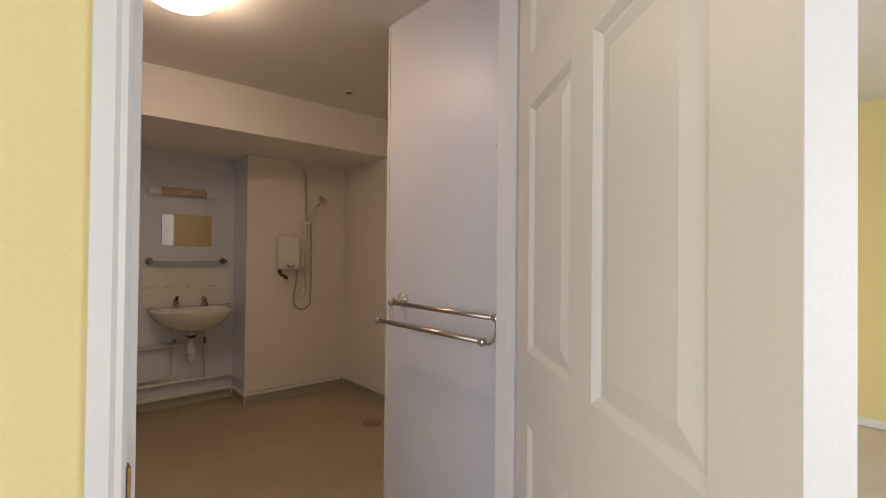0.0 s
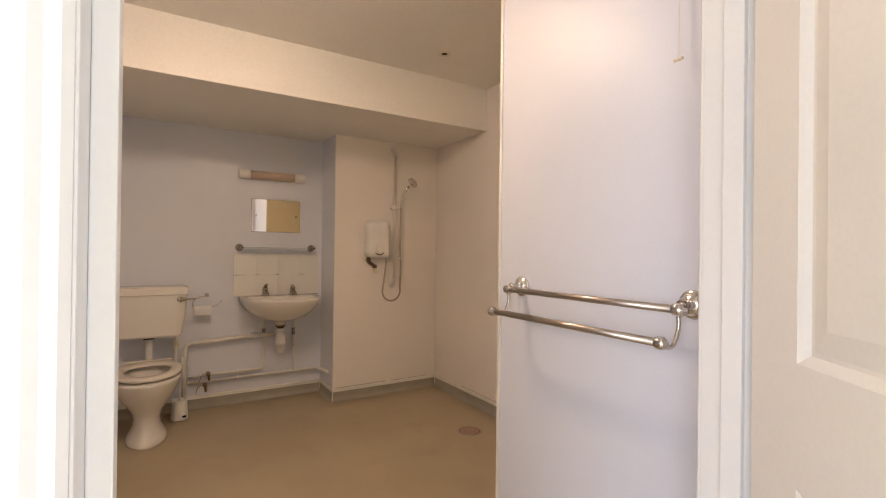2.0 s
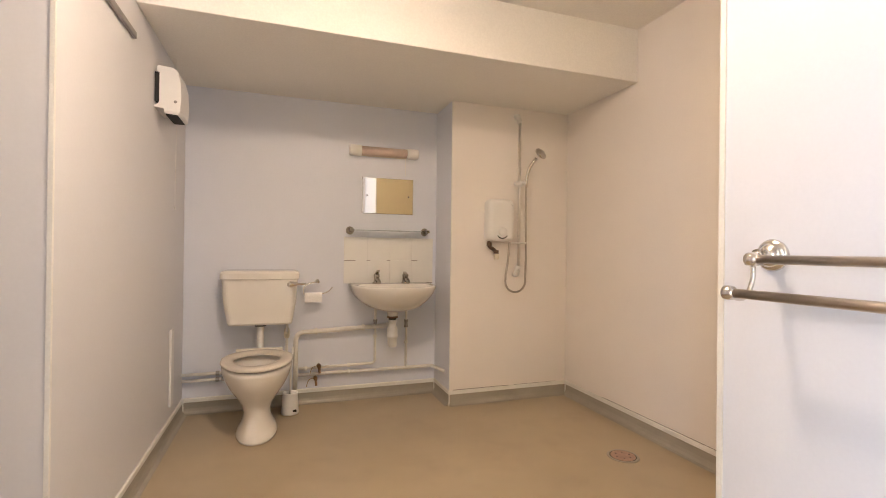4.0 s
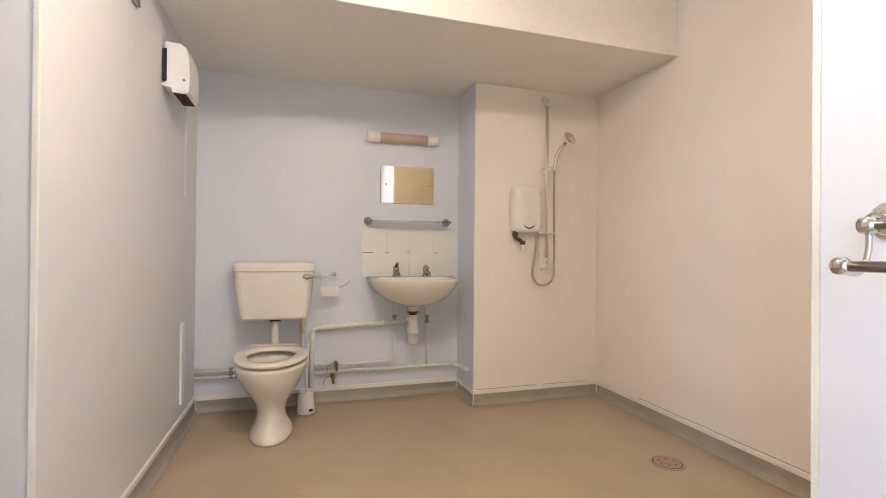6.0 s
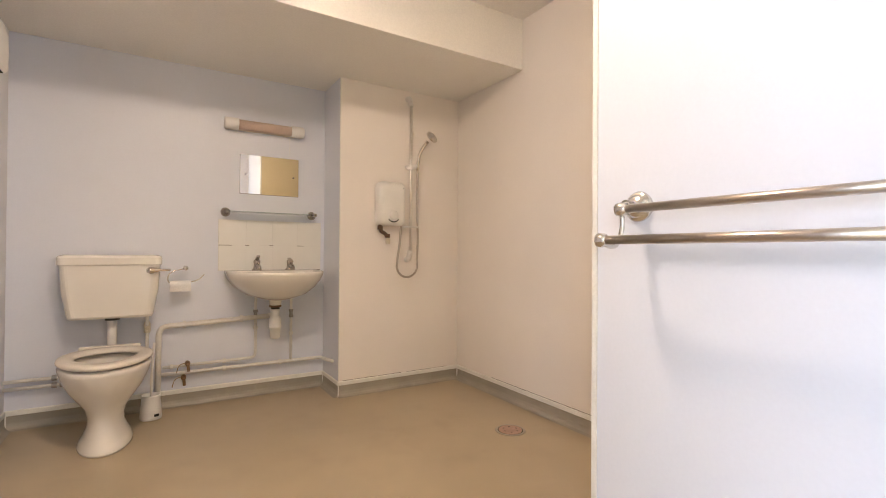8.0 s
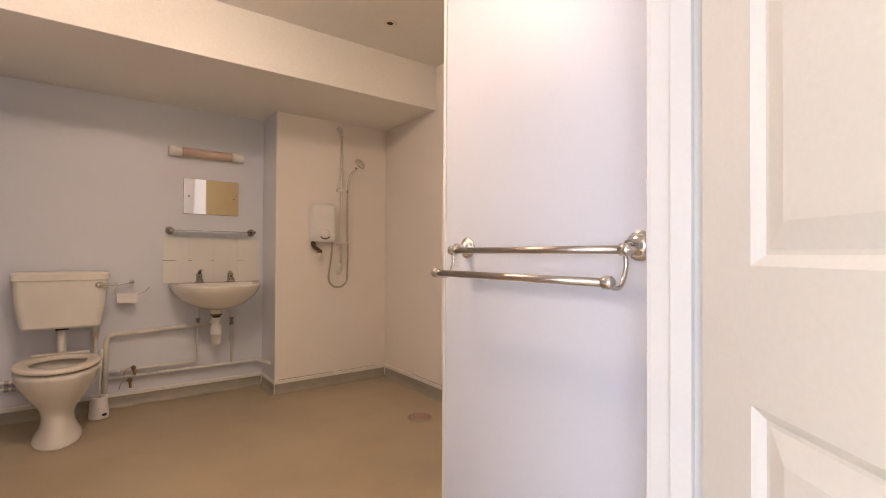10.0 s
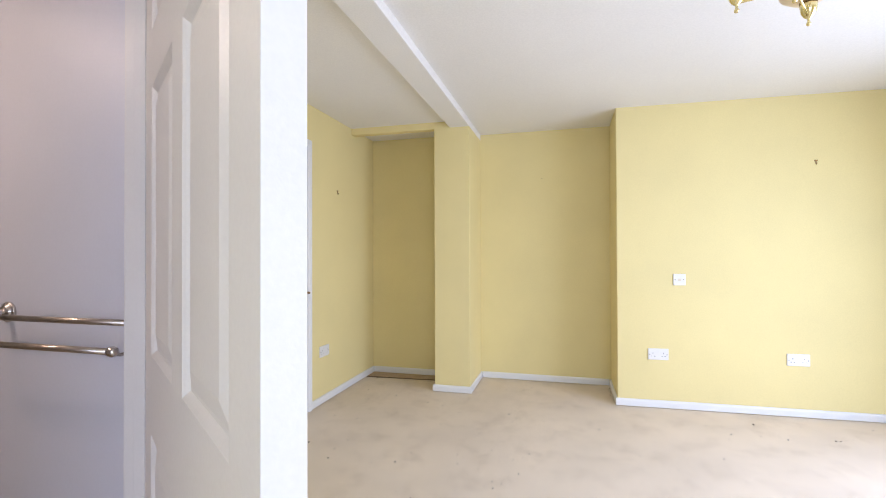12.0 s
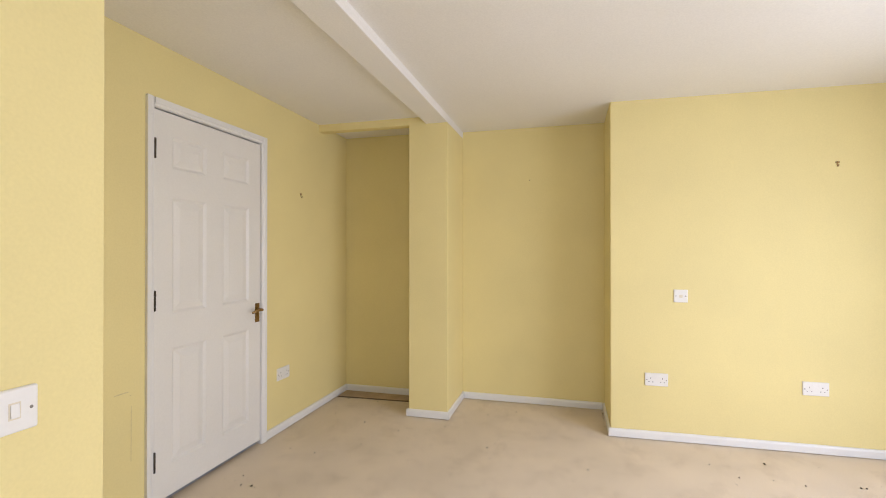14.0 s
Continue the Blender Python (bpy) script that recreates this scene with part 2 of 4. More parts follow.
HINGE = (1.664, 1.352)
door_1 = thing("door_1", "white six-panel bathroom door standing half open", "door", pose(*HINGE, 0.0, 0, 0, -126.9), kind="structure")
ROWS_Z = ((0.20, 0.785), (0.963, 1.57), (1.70, 1.87))
door_leaf(door_1, 0.909, 1.985, ((0.112, 0.402), (0.507, 0.797)), ROWS_Z)
door_2 = thing("door_2", "closed white six-panel cupboard door in the yellow wall", "door", pose(2.998, 2.270, 0.0, 0, 0, 0), kind="structure")
door_leaf(door_2, 0.820, 1.998, ((0.110, 0.345), (0.475, 0.710)), ((0.19, 0.785), (0.965, 1.565), (1.715, 1.88)), foot=0.030)
for ob in list(door_2.children):
    ob.location.y = 0.044


# ---- more materials ----
CHROME = material("chrome", (0.68, 0.65, 0.61), 0.18, 1.0, vary=0.05, scale=20, grain=0.0, bump=0.0)
BRASS = material("polished_brass", (0.72, 0.50, 0.20), 0.25, 1.0, vary=0.08, scale=25, grain=0.02, bump=0.0)
OLDBRASS = material("tarnished_brass", (0.30, 0.20, 0.09), 0.4, 1.0, vary=0.2, scale=30, bump=0.0)
PORCELAIN = material("glazed_ivory_ceramic", (0.80, 0.76, 0.69), 0.12, vary=0.02, scale=4, grain=0.0, bump=0.0, coat=0.4)
SEATPLASTIC = material("ivory_seat_plastic", (0.78, 0.72, 0.62), 0.25, vary=0.03, scale=6, bump=0.0)
PLASTIC = material("white_plastic", (0.82, 0.80, 0.76), 0.35, vary=0.02, scale=10, grain=0.01, bump=0.0)
CREAMPLASTIC = material("aged_cream_plastic", (0.74, 0.67, 0.52), 0.4, vary=0.04, scale=12, bump=0.0)
PIPEPAINT = material("cream_painted_pipe", (0.76, 0.73, 0.67), 0.4, vary=0.08, scale=14, grain=0.04, bump=0.15, bump_scale=80)
# Near-black: stands for shade inside openings; also mirror backing and spotlight face.
DARK = material("dark_shade_and_backing", (0.02, 0.018, 0.016), 0.7, vary=0.2, scale=20, bump=0.0)
RUBBER = material("black_rubber_seal", (0.025, 0.025, 0.025), 0.6, vary=0.1, scale=20, bump=0.0)
RUST = material("brown_corroded_pipe", (0.10, 0.055, 0.03), 0.7, vary=0.35, scale=40, grain=0.2, bump=0.4)
STEEL = material("dull_grey_metal", (0.33, 0.31, 0.29), 0.4, 0.7, vary=0.1, scale=15, bump=0.0)
TILE = material("white_glazed_tile", (0.80, 0.78, 0.73), 0.15, vary=0.02, scale=6, grain=0.0, bump=0.03, bump_scale=18)
GROUT = material("pale_grout", (0.72, 0.69, 0.62), 0.9, vary=0.3, scale=14, grain=0.1)
PAPER = material("white_tissue_paper", (0.82, 0.80, 0.78), 0.95, vary=0.02, scale=30, grain=0.04, bump=0.4, bump_scale=300)
TANTUBE = material("tan_ribbed_diffuser", (0.56, 0.43, 0.34), 0.45, vary=0.08, scale=10, grain=0.05)
CREAMSHEET = material("cream_wall_sheet", (0.78, 0.68, 0.44), 0.4, vary=0.03, scale=2)
HOSE = material("dull_ribbed_steel", (0.46, 0.41, 0.35), 0.35, 0.9, vary=0.1, scale=30, bump=0.0)
DRAIN = material("pinkish_drain_plate", (0.40, 0.25, 0.18), 0.45, vary=0.15, scale=25, grain=0.1)
CRUMB = material("dark_carpet_crumbs", (0.09, 0.065, 0.045), 0.9, vary=0.4, scale=60, bump=0.0)
SEAM = material("brown_carpet_edge", (0.11, 0.07, 0.045), 0.95, vary=0.25, scale=30, grain=0.2)
PALEBRASS = material("pale_polished_brass", (0.80, 0.70, 0.36), 0.22, 1.0, vary=0.06, scale=25, grain=0.0, bump=0.0)
PEACH = material("peach_glass_shade", (0.86, 0.70, 0.50), 0.3, vary=0.03, scale=8, bump=0.0)
# Chrome darkened in its colour, standing for dark reflections on taps and brackets.
TAPMETAL = material("dark_tap_chrome", (0.42, 0.38, 0.33), 0.14, 1.0, vary=0.10, scale=30, grain=0.0, bump=0.0)
BRASSNUT = material("brown_stained_nut", (0.20, 0.11, 0.05), 0.5, 0.2, vary=0.2, scale=40, bump=0.05)
SATIN = material("satin_steel", (0.52, 0.46, 0.40), 0.30, 1.0, vary=0.05, scale=20, grain=0.02, bump=0.0)
BRIGHTRAIL = material("bright_satin_chrome", (0.80, 0.77, 0.72), 0.34, 0.9, vary=0.03, scale=20, bump=0.0)
SCREWMETAL = material("dark_screw_metal", (0.20, 0.18, 0.15), 0.45, 0.6, vary=0.1, scale=30, bump=0.0)
OFFCUT = material("brown_carpet_offcut", (0.50, 0.38, 0.26), 0.95, vary=0.12, scale=9, grain=0.2, grain_scale=170, bump=0.9, bump_scale=380, spec=0.1)
HINGE_METAL = material("blackened_hinge_steel", (0.07, 0.055, 0.04), 0.5, 0.6, vary=0.2, scale=40, bump=0.0)
SCUFF = material("scraped_old_paint", (0.62, 0.52, 0.28), 0.8, vary=0.2, scale=40, grain=0.1)
MIRROR = material("mirror_silver", (0.86, 0.85, 0.80), 0.02, 1.0, vary=0.01, scale=3, grain=0.0, bump=0.0)


def glass(name, colour, rough):
    m = bpy.data.materials.new(name)
    m.use_nodes = True
    b = m.node_tree.nodes["Principled BSDF"]
    b.inputs["Base Color"].default_value = (*colour, 1)
    b.inputs["Roughness"].default_value, b.inputs["Transmission Weight"].default_value, b.inputs["IOR"].default_value = rough, 1.0, 1.46
    return m


def glowing(name, colour, strength):
    m = bpy.data.materials.new(name)
    m.use_nodes = True
    b = m.node_tree.nodes["Principled BSDF"]
    b.inputs["Base Color"].default_value = (0.8, 0.76, 0.68, 1)
    b.inputs["Emission Color"].default_value, b.inputs["Emission Strength"].default_value = (*colour, 1), strength
    return m


GREENGLASS = glass("green_edged_glass", (0.80, 0.93, 0.88), 0.02)
DOMEGLOW = glowing("lit_opal_dome", LAMP_COLOUR, LAMP_STRENGTH)


# ---- more shape helpers ----
def ring_loft(bm, rings, cap_start=True, cap_end=True):
    vs = [[bm.verts.new(p) for p in r] for r in rings]
    n = len(vs[0])
    for a, b in zip(vs, vs[1:]):
        for k in range(n):
            bm.faces.new((a[k], a[(k + 1) % n], b[(k + 1) % n], b[k]))
    if cap_start:
        bm.faces.new(vs[0][::-1])
    if cap_end:
        bm.faces.new(vs[-1])
    return bm


def lathe(bm, profile, centre, axis="z", seg=24):
    """Turns (radius, height) round an axis through centre."""
    rings = []
    for r, h in profile:
        ring = []
        for k in range(seg):
            a = 2 * math.pi * k / seg
            c, s = max(r, 0.0002) * math.cos(a), max(r, 0.0002) * math.sin(a)
            p = {"z": (c, s, h), "x": (h, c, s), "y": (c, h, s)}[axis]
            ring.append(Vector(centre) + Vector(p))
        rings.append(ring)
    return ring_loft(bm, rings)


def smooth_path(points, fillet=0.03, steps=6):
    pts = [Vector(p) for p in points]
    out = [pts[0]]
    for a, b, c in zip(pts, pts[1:], pts[2:]):
        d1, d2 = min(fillet, (a - b).length * 0.49), min(fillet, (c - b).length * 0.49)
        p, q = b + (a - b).normalized() * d1, b + (c - b).normalized() * d2
        for i in range(steps + 1):
            t = i / steps
            out.append(p * (1 - t) ** 2 + b * 2 * t * (1 - t) + q * t * t)
    return out + [pts[-1]]


def tube(bm, points, r, seg=12, fillet=0.03, squash=None):
    pts = smooth_path(points, fillet) if fillet else [Vector(p) for p in points]
    side = None
    rings = []
    for i, p in enumerate(pts):
        d = (pts[min(i + 1, len(pts) - 1)] - pts[max(i - 1, 0)]).normalized()
        if side is None:
            side = d.orthogonal().normalized()
        side = (side - d * side.dot(d)).normalized()
        up = d.cross(side)
        rr = r(i / (len(pts) - 1)) if callable(r) else r
        rings.append([p + (side * math.cos(2 * math.pi * k / seg) + up * math.sin(2 * math.pi * k / seg)) * rr for k in range(seg)])
    return ring_loft(bm, rings)


def arc(centre, radius, a0, a1, plane, n=14):
    u, v = (Vector(p) for p in plane)
    return [Vector(centre) + (u * math.cos(a0 + (a1 - a0) * i / n) + v * math.sin(a0 + (a1 - a0) * i / n)) * radius for i in range(n + 1)]


def egg(cx, cy, z, rx, front, back, n=36, power=2.0):
    """Rounded outline with different reach to the front (-y) and the back (+y)."""
    out = []
    for k in range(n):
        a = 2 * math.pi * k / n
        c, s = math.cos(a), math.sin(a)
        x = math.copysign(abs(c) ** (2 / power), c) * rx
        y = math.copysign(abs(s) ** (2 / power), s) * (back if s > 0 else front)
        out.append((cx + x, cy + y, z))
    return out


def rrect(x0, y0, x1, y1, z, r, n=5):
    out = []
    for cx, cy, a in ((x1 - r, y1 - r, 0), (x0 + r, y1 - r, 90), (x0 + r, y0 + r, 180), (x1 - r, y0 + r, 270)):
        for i in range(n + 1):
            t = radians(a + 90 * i / n)
            out.append((cx + r * math.cos(t), cy + r * math.sin(t), z))
    return out


def solid(name, label, category, bm, mat, smooth=False, group=""):
    return tagged(part(name, bm, mat, smooth=smooth), label=label, category=category, group=group)


# ---- trims of the bedroom ----
def breast_x(y):
    """Face of the chimney breast, which stands a little askew."""
    return 4.574 - BREAST_SLOPE * (y + 0.002)


def skirting(name, ax, ay, bx, by, nx, ny, h=0.060, t=0.014):
    """Skirting board from a to b along a wall whose normal is n."""
    a, b, n = Vector((ax, ay, 0)), Vector((bx, by, 0)), Vector((nx, ny, 0)).normalized()
    profile = [(0, 0.006), (t, 0.006), (t, h - 0.014), (t - 0.004, h - 0.004), (t - 0.009, h), (0, h)]
    bm = bmesh.new()
    ring_loft(bm, [[p + n * o + Vector((0, 0, z)) for o, z in profile] for p in (a, b)])
    return structure(name, bm, GLOSS, "white gloss-painted skirting board", "skirting")


skirting("baseboard_closet", 3.869, 2.268, 5.062, 2.268, 0, -1)
skirting("baseboard_closet_west", 2.028, 2.268, 2.946, 2.268, 0, -1)
skirting("baseboard_alcove", 5.062, 1.500, 5.062, 2.252, -1, 0)
skirting("baseboard_alcove_side", 4.590, 1.484, 5.062, 1.484, 0, 1)
skirting("baseboard_pillar", 4.574, 1.158, 4.574, 1.500, -1, 0)
skirting("baseboard_pillar_side", 4.574, 1.174, 5.115, 1.174, 0, -1)
skirting("baseboard_recess", 5.115, 0.014, 5.115, 1.158, -1, 0)
skirting("baseboard_return", 4.574, -0.002, 5.115, -0.002, 0, 1)
skirting("baseboard_breast", breast_x(0.012) - 0.002, 0.012, breast_x(-2.14), -2.14, -1, -BREAST_SLOPE)
skirting("baseboard_partition_west", -1.2, 1.357, 0.700, 1.357, 0, -1)
skirting("baseboard_partition_east", 1.709, 1.357, 2.028, 1.357, 0, -1)
skirting("baseboard_east_return", 2.012, 1.357, 2.012, 2.252, 1, 0)


def architrave(name, x0, x1, y, s, top, w=0.06, t=0.016):
    """Moulded door surround: two legs and a head, in front of the wall at y, towards s."""
    def leg(bm, a, b, inner, outer, axis):
        steps = [(inner, 0.006), (inner + (outer - inner) * 0.12, 0.011), (inner + (outer - inner) * 0.3, 0.012),
                 (inner + (outer - inner) * 0.45, t), (outer, t), (outer, 0), (inner, 0)]
        if axis == "z":
            rings = [[(p, y + s * o, z) for p, o in steps] for z in (a, b)]
        else:
            rings = [[(x, y + s * o, p) for p, o in steps] for x in (a, b)]
        ring_loft(bm, rings)
    bm = bmesh.new()
    leg(bm, 0.001, top + w, x0, x0 - w, "z")
    leg(bm, 0.001, top + w, x1, x1 + w, "z")
    leg(bm, x0 - 0.0005, x1 + 0.0005, top, top + w - 0.0006, "x")
    return structure(name, bm, GLOSS, "white gloss-painted moulded door surround", "door frame")


def lining(name, x0, x1, y0, y1, top, stop_y, t=0.03):
    bm = boxes((x0 - t, y0, 0.001, x0, y1, top + t), (x1, y0, 0.001, x1 + t, y1, top + t), (x0, y0, top, x1, y1, top + t),
               (x0, stop_y, 0.001, x0 + 0.017, stop_y + 0.035, top), (x1 - 0.012, stop_y, 0.001, x1, stop_y + 0.035, top), bevel=0.0015)
    return structure(name, bm, GLOSS, "white gloss-painted door lining with stop bead", "door frame")


architrave("trim_bathroom_door", 0.746, 1.663, 1.357, -1, 2.0, w=0.046)
architrave("trim_bathroom_door_inner", 0.746, 1.663, 1.480, 1, 2.0, w=0.046)
lining("frame_bathroom_door", 0.748, 1.661, 1.3565, 1.4805, 1.995, 1.404)
architrave("trim_cupboard_door", 2.991, 3.825, 2.268, -1, 2.008, w=0.045)
lining("frame_cupboard_door", 2.993, 3.823, 2.2676, 2.37, 2.006, 2.33, t=0.022)
structure("threshold_strip", boxes((0.750, 1.405, -0.001, 1.658, 1.44, 0.006), bevel=0.002), STEEL, "metal threshold strip between carpet and vinyl", "threshold")
# Unseen wall added to close the space behind the cupboard door.
structure("cupboard_back", boxes((2.95, 2.7, 0, 3.86, 2.75, 2.12)), GLOSS, "unseen plain wall added inside the cupboard", "wall")


# ---- door furniture ----
def lever_handle(door, x, z, face, s, toward, mat):
    """Lever on a long plate; face: the leaf's face, s: outward, toward: way the lever points."""
    h = part("handle", box(bmesh.new(), x - 0.020, min(face, face + s * 0.006), z - 0.062, x + 0.020, max(face, face + s * 0.006), z + 0.062, bevel=0.002), mat, door, "polished brass lever handle on a plate")
    bm = bmesh.new()
    y = face + s * 0.05
    tube(bm, [(x, face + s * 0.004, z + 0.02), (x, y, z + 0.02), (x + toward * 0.05, y + s * 0.004, z + 0.024), (x + toward * 0.105, y, z + 0.012)], lambda t: 0.0095 - 0.002 * t, fillet=0.02)
    part("lever", bm, mat, h, smooth=True)


lever_handle(door_1, 0.852, 0.852, 0.0, 1, -1, BRASS)
lever_handle(door_1, 0.852, 0.852, -0.044, -1, -1, BRASS)
lever_handle(door_2, 0.788, 0.882, -0.0, -1, -1, OLDBRASS)


def butt_hinge(door, x, y, z):
    bm = lathe(bmesh.new(), [(0.0, -0.052), (0.006, -0.05), (0.0065, 0.05), (0.0, 0.052)], (x, y, z), seg=10)
    for k in (-0.028, 0.0, 0.028):
        lathe(bm, [(0.0068, k - 0.0015), (0.0068, k + 0.0015)], (x, y, z), seg=10)
    part("hinge", bm, HINGE_METAL, door, "tarnished steel butt hinge", smooth=True)


for hz in (0.24, 1.04, 1.80):
    butt_hinge(door_1, -0.004, 0.006, hz)
    butt_hinge(door_2, -0.005, -0.010, hz)
keep = part("strike_plate", boxes((0.7482, 1.372, 0.80, 0.7495, 1.400, 0.92), (0.7482, 1.352, 0.825, 0.7525, 1.373, 0.895), bevel=0.0004), OLDBRASS, None, "")
tagged(keep, "tarnished brass strike plate let into the frame", "strike plate")


# ---- bedroom fittings ----
def wall_basis(x, y, z, nx, ny):
    """Pose whose local -y is the wall's outward normal."""
    return pose(x, y, z, 0, 0, math.degrees(math.atan2(nx, -ny)))


def plate(ob, w, h, t=0.009):
    bm = bmesh.new()
    ring_loft(bm, [[(x, y, z) for x, z, y in r] for r in (
        rrect(-w / 2, -h / 2, w / 2, h / 2, 0.0, 0.004), rrect(-w / 2, -h / 2, w / 2, h / 2, -t * 0.7, 0.004),
        rrect(-w / 2 + 0.003, -h / 2 + 0.003, w / 2 - 0.003, h / 2 - 0.003, -t, 0.003))])
    return part("faceplate", bm, PLASTIC, ob)


def screw(ob, x, z, y=-0.009):
    part("screw", lathe(bmesh.new(), [(0.0, 0.0), (0.0035, 0.0), (0.003, -0.001), (0.0, -0.0012)], (x, y, z), "y", 10), SCREWMETAL, ob, "small steel screw")


def light_switch(m):
    ob = thing("light_switch", "white square single light switch on the yellow wall", "light switch", m)
    plate(ob, 0.086, 0.088)
    for x in (-0.03, 0.03):
        screw(ob, x, 0)
    bm = box(bmesh.new(), -0.008, -0.0125, -0.014, 0.008, -0.009, 0.014, bevel=0.0015)
    for v in bm.verts:
        if v.co.z > 0 and v.co.y < -0.011:
            v.co.y += 0.002
    part("rocker", bm, PLASTIC, ob)
    part("rocker_surround", boxes((-0.011, -0.0095, -0.017, 0.011, -0.009, 0.017)), CREAMPLASTIC, ob)


def socket(m, double=True):
    ob = thing("power_socket", "white plastic %s power socket on the yellow wall" % ("double" if double else "single"), "power socket", m, group="power sockets" if double else "")
    w = 0.146 if double else 0.086
    plate(ob, w, 0.086)
    for cx in ((-0.037, 0.037) if double else (0.0,)):
        part("pin_hole", boxes((cx - 0.002, -0.0094, 0.004, cx + 0.002, -0.009, 0.012), (cx - 0.014, -0.0094, -0.018, cx - 0.008, -0.009, -0.014), (cx + 0.008, -0.0094, -0.018, cx + 0.014, -0.009, -0.014)), DARK, ob)
        sx = cx + (0.018 if cx <= 0 else -0.018) if double else 0.022
        part("rocker", box(bmesh.new(), sx - 0.005, -0.0115, 0.016, sx + 0.005, -0.009, 0.030, bevel=0.001), PLASTIC, ob)
    for x in (-w / 2 + 0.012, w / 2 - 0.012):
        screw(ob, x, -0.002)
    return ob


def blank_plate(m):
    ob = thing("outlet_plate", "white square telephone outlet plate on the yellow wall", "outlet plate", m, group="outlet plates")
    plate(ob, 0.086, 0.086)
    part("outlet", box(bmesh.new(), -0.010, -0.0115, -0.011, 0.010, -0.009, 0.009, bevel=0.001), CREAMPLASTIC, ob)
    for x in (-0.03, 0.03):
        screw(ob, x, 0)


light_switch(wall_basis(1.822, 1.357, 0.970, 0, -1))
BN = (-1.0, -BREAST_SLOPE)
for sy in (-0.297, -1.233):
    socket(wall_basis(breast_x(sy), sy, 0.412, *BN))
socket(wall_basis(4.072, 2.268, 0.412, 0, -1))
for sy in (-0.450, -1.956):
    blank_plate(wall_basis(breast_x(sy), sy, 0.985, *BN))


def picture_hook(m):
    ob = thing("picture_hook", "small dark brass picture hook on the yellow wall", "picture hook", m, group="picture hooks")
    part("hook_strip", boxes((-0.011, -0.0025, -0.002, 0.011, 0.0, 0.010), (-0.004, -0.0022, -0.016, 0.004, 0.0, 0.0), bevel=0.0006), OLDBRASS, ob)
    part("hook_bend", tube(bmesh.new(), [(0, -0.001, -0.012), (0, -0.004, -0.024), (0, -0.013, -0.02), (0, -0.014, -0.012)], 0.0028, 8, 0.006), OLDBRASS, ob)
    part("pin", lathe(bmesh.new(), [(0.0, 0.0), (0.0035, 0.0), (0.0035, -0.006), (0.0, -0.007)], (0, -0.002, 0.004), "y", 8), BRASS, ob)


picture_hook(wall_basis(breast_x(-1.358), -1.358, 1.845, *BN))
picture_hook(wall_basis(4.302, 2.268, 1.722, 0, -1))
solid("wall_nail", "tiny dark nail in the yellow recess wall", "nail", lathe(bmesh.new(), [(0.0, 0.0), (0.004, 0.0), (0.003, -0.012), (0.0, -0.013)], (5.115, 0.596, 1.884), "x", 8), OLDBRASS)


def chandelier(m):
    ob = thing("chandelier", "three-arm brass ceiling light with peach glass shades", "ceiling light", m)
    part("ceiling_rose", lathe(bmesh.new(), [(0.0, 0.322), (0.055, 0.322), (0.05, 0.311), (0.02, 0.301), (0.0, 0.300)], (0, 0, 0), seg=28), PALEBRASS, ob, smooth=True)
    part("stem", lathe(bmesh.new(), [(0.006, 0.03), (0.006, 0.306)], (0, 0, 0), seg=12), PALEBRASS, ob, smooth=True)
    part("hub", lathe(bmesh.new(), [(0.0, -0.034), (0.006, -0.033), (0.008, -0.026), (0.005, -0.019), (0.014, -0.015), (0.026, -0.004), (0.03, 0.006), (0.03, 0.026), (0.024, 0.03), (0.0, 0.032)], (0, 0, 0), seg=24), PALEBRASS, ob, smooth=True)
    for a in ARMS:
        d = Vector((math.cos(radians(a)), math.sin(radians(a)), 0))
        e = d * ARM_REACH + Vector((0, 0, -0.022))
        arm = part("arm", tube(bmesh.new(), [d * 0.028 + Vector((0, 0, 0.006)), e], 0.0045, 10, 0), PALEBRASS, ob, smooth=True)
        c = tuple(e)
        part("cup", lathe(bmesh.new(), [(0.0, -0.032), (0.006, -0.030), (0.0075, -0.024), (0.004, -0.017), (0.004, -0.008), (0.014, 0.0), (0.022, 0.014), (0.025, 0.034), (0.025, 0.044), (0.0, 0.045)], c, seg=20), PALEBRASS, arm, smooth=True)
        part("cup_ring", lathe(bmesh.new(), [(0.0, 0.0445), (0.0258, 0.0445), (0.0258, 0.049), (0.0, 0.0495)], c, seg=20), OLDBRASS, arm, "dark bronze ring")
        part("shade", lathe(bmesh.new(), [(0.022, 0.050), (0.05, 0.056), (0.078, 0.076), (0.092, 0.108), (0.094, 0.135), (0.091, 0.135), (0.088, 0.108), (0.074, 0.08), (0.048, 0.061), (0.022, 0.055)], c, seg=32), PEACH, arm, "peach frosted glass bowl shade", smooth=True)


chandelier(pose(2.400, -0.315, 2.008))

# carpet seam in the alcove, crumbs on the carpet
seam = bmesh.new()
tube(seam, [(4.865, 2.25, 0.003), (4.875, 2.05, 0.004), (4.885, 1.80, 0.003), (4.90, 1.51, 0.004)], lambda q: 0.005 + 0.0015 * math.sin(37 * q), 8, 0.05)
tagged(part("carpet_seam", seam, SEAM), label="frayed brown carpet seam across the alcove", category="carpet seam", kind="structure")
offcut = bmesh.new()
ring_loft(offcut, [[(4.872, 2.25, z), (5.046, 2.25, z), (5.046, 1.502, z), (4.906, 1.502, z)] for z in (-0.001, 0.006)])
tagged(part("carpet_offcut", offcut, OFFCUT), label="brownish carpet offcut laid in the alcove", category="carpet", kind="structure")
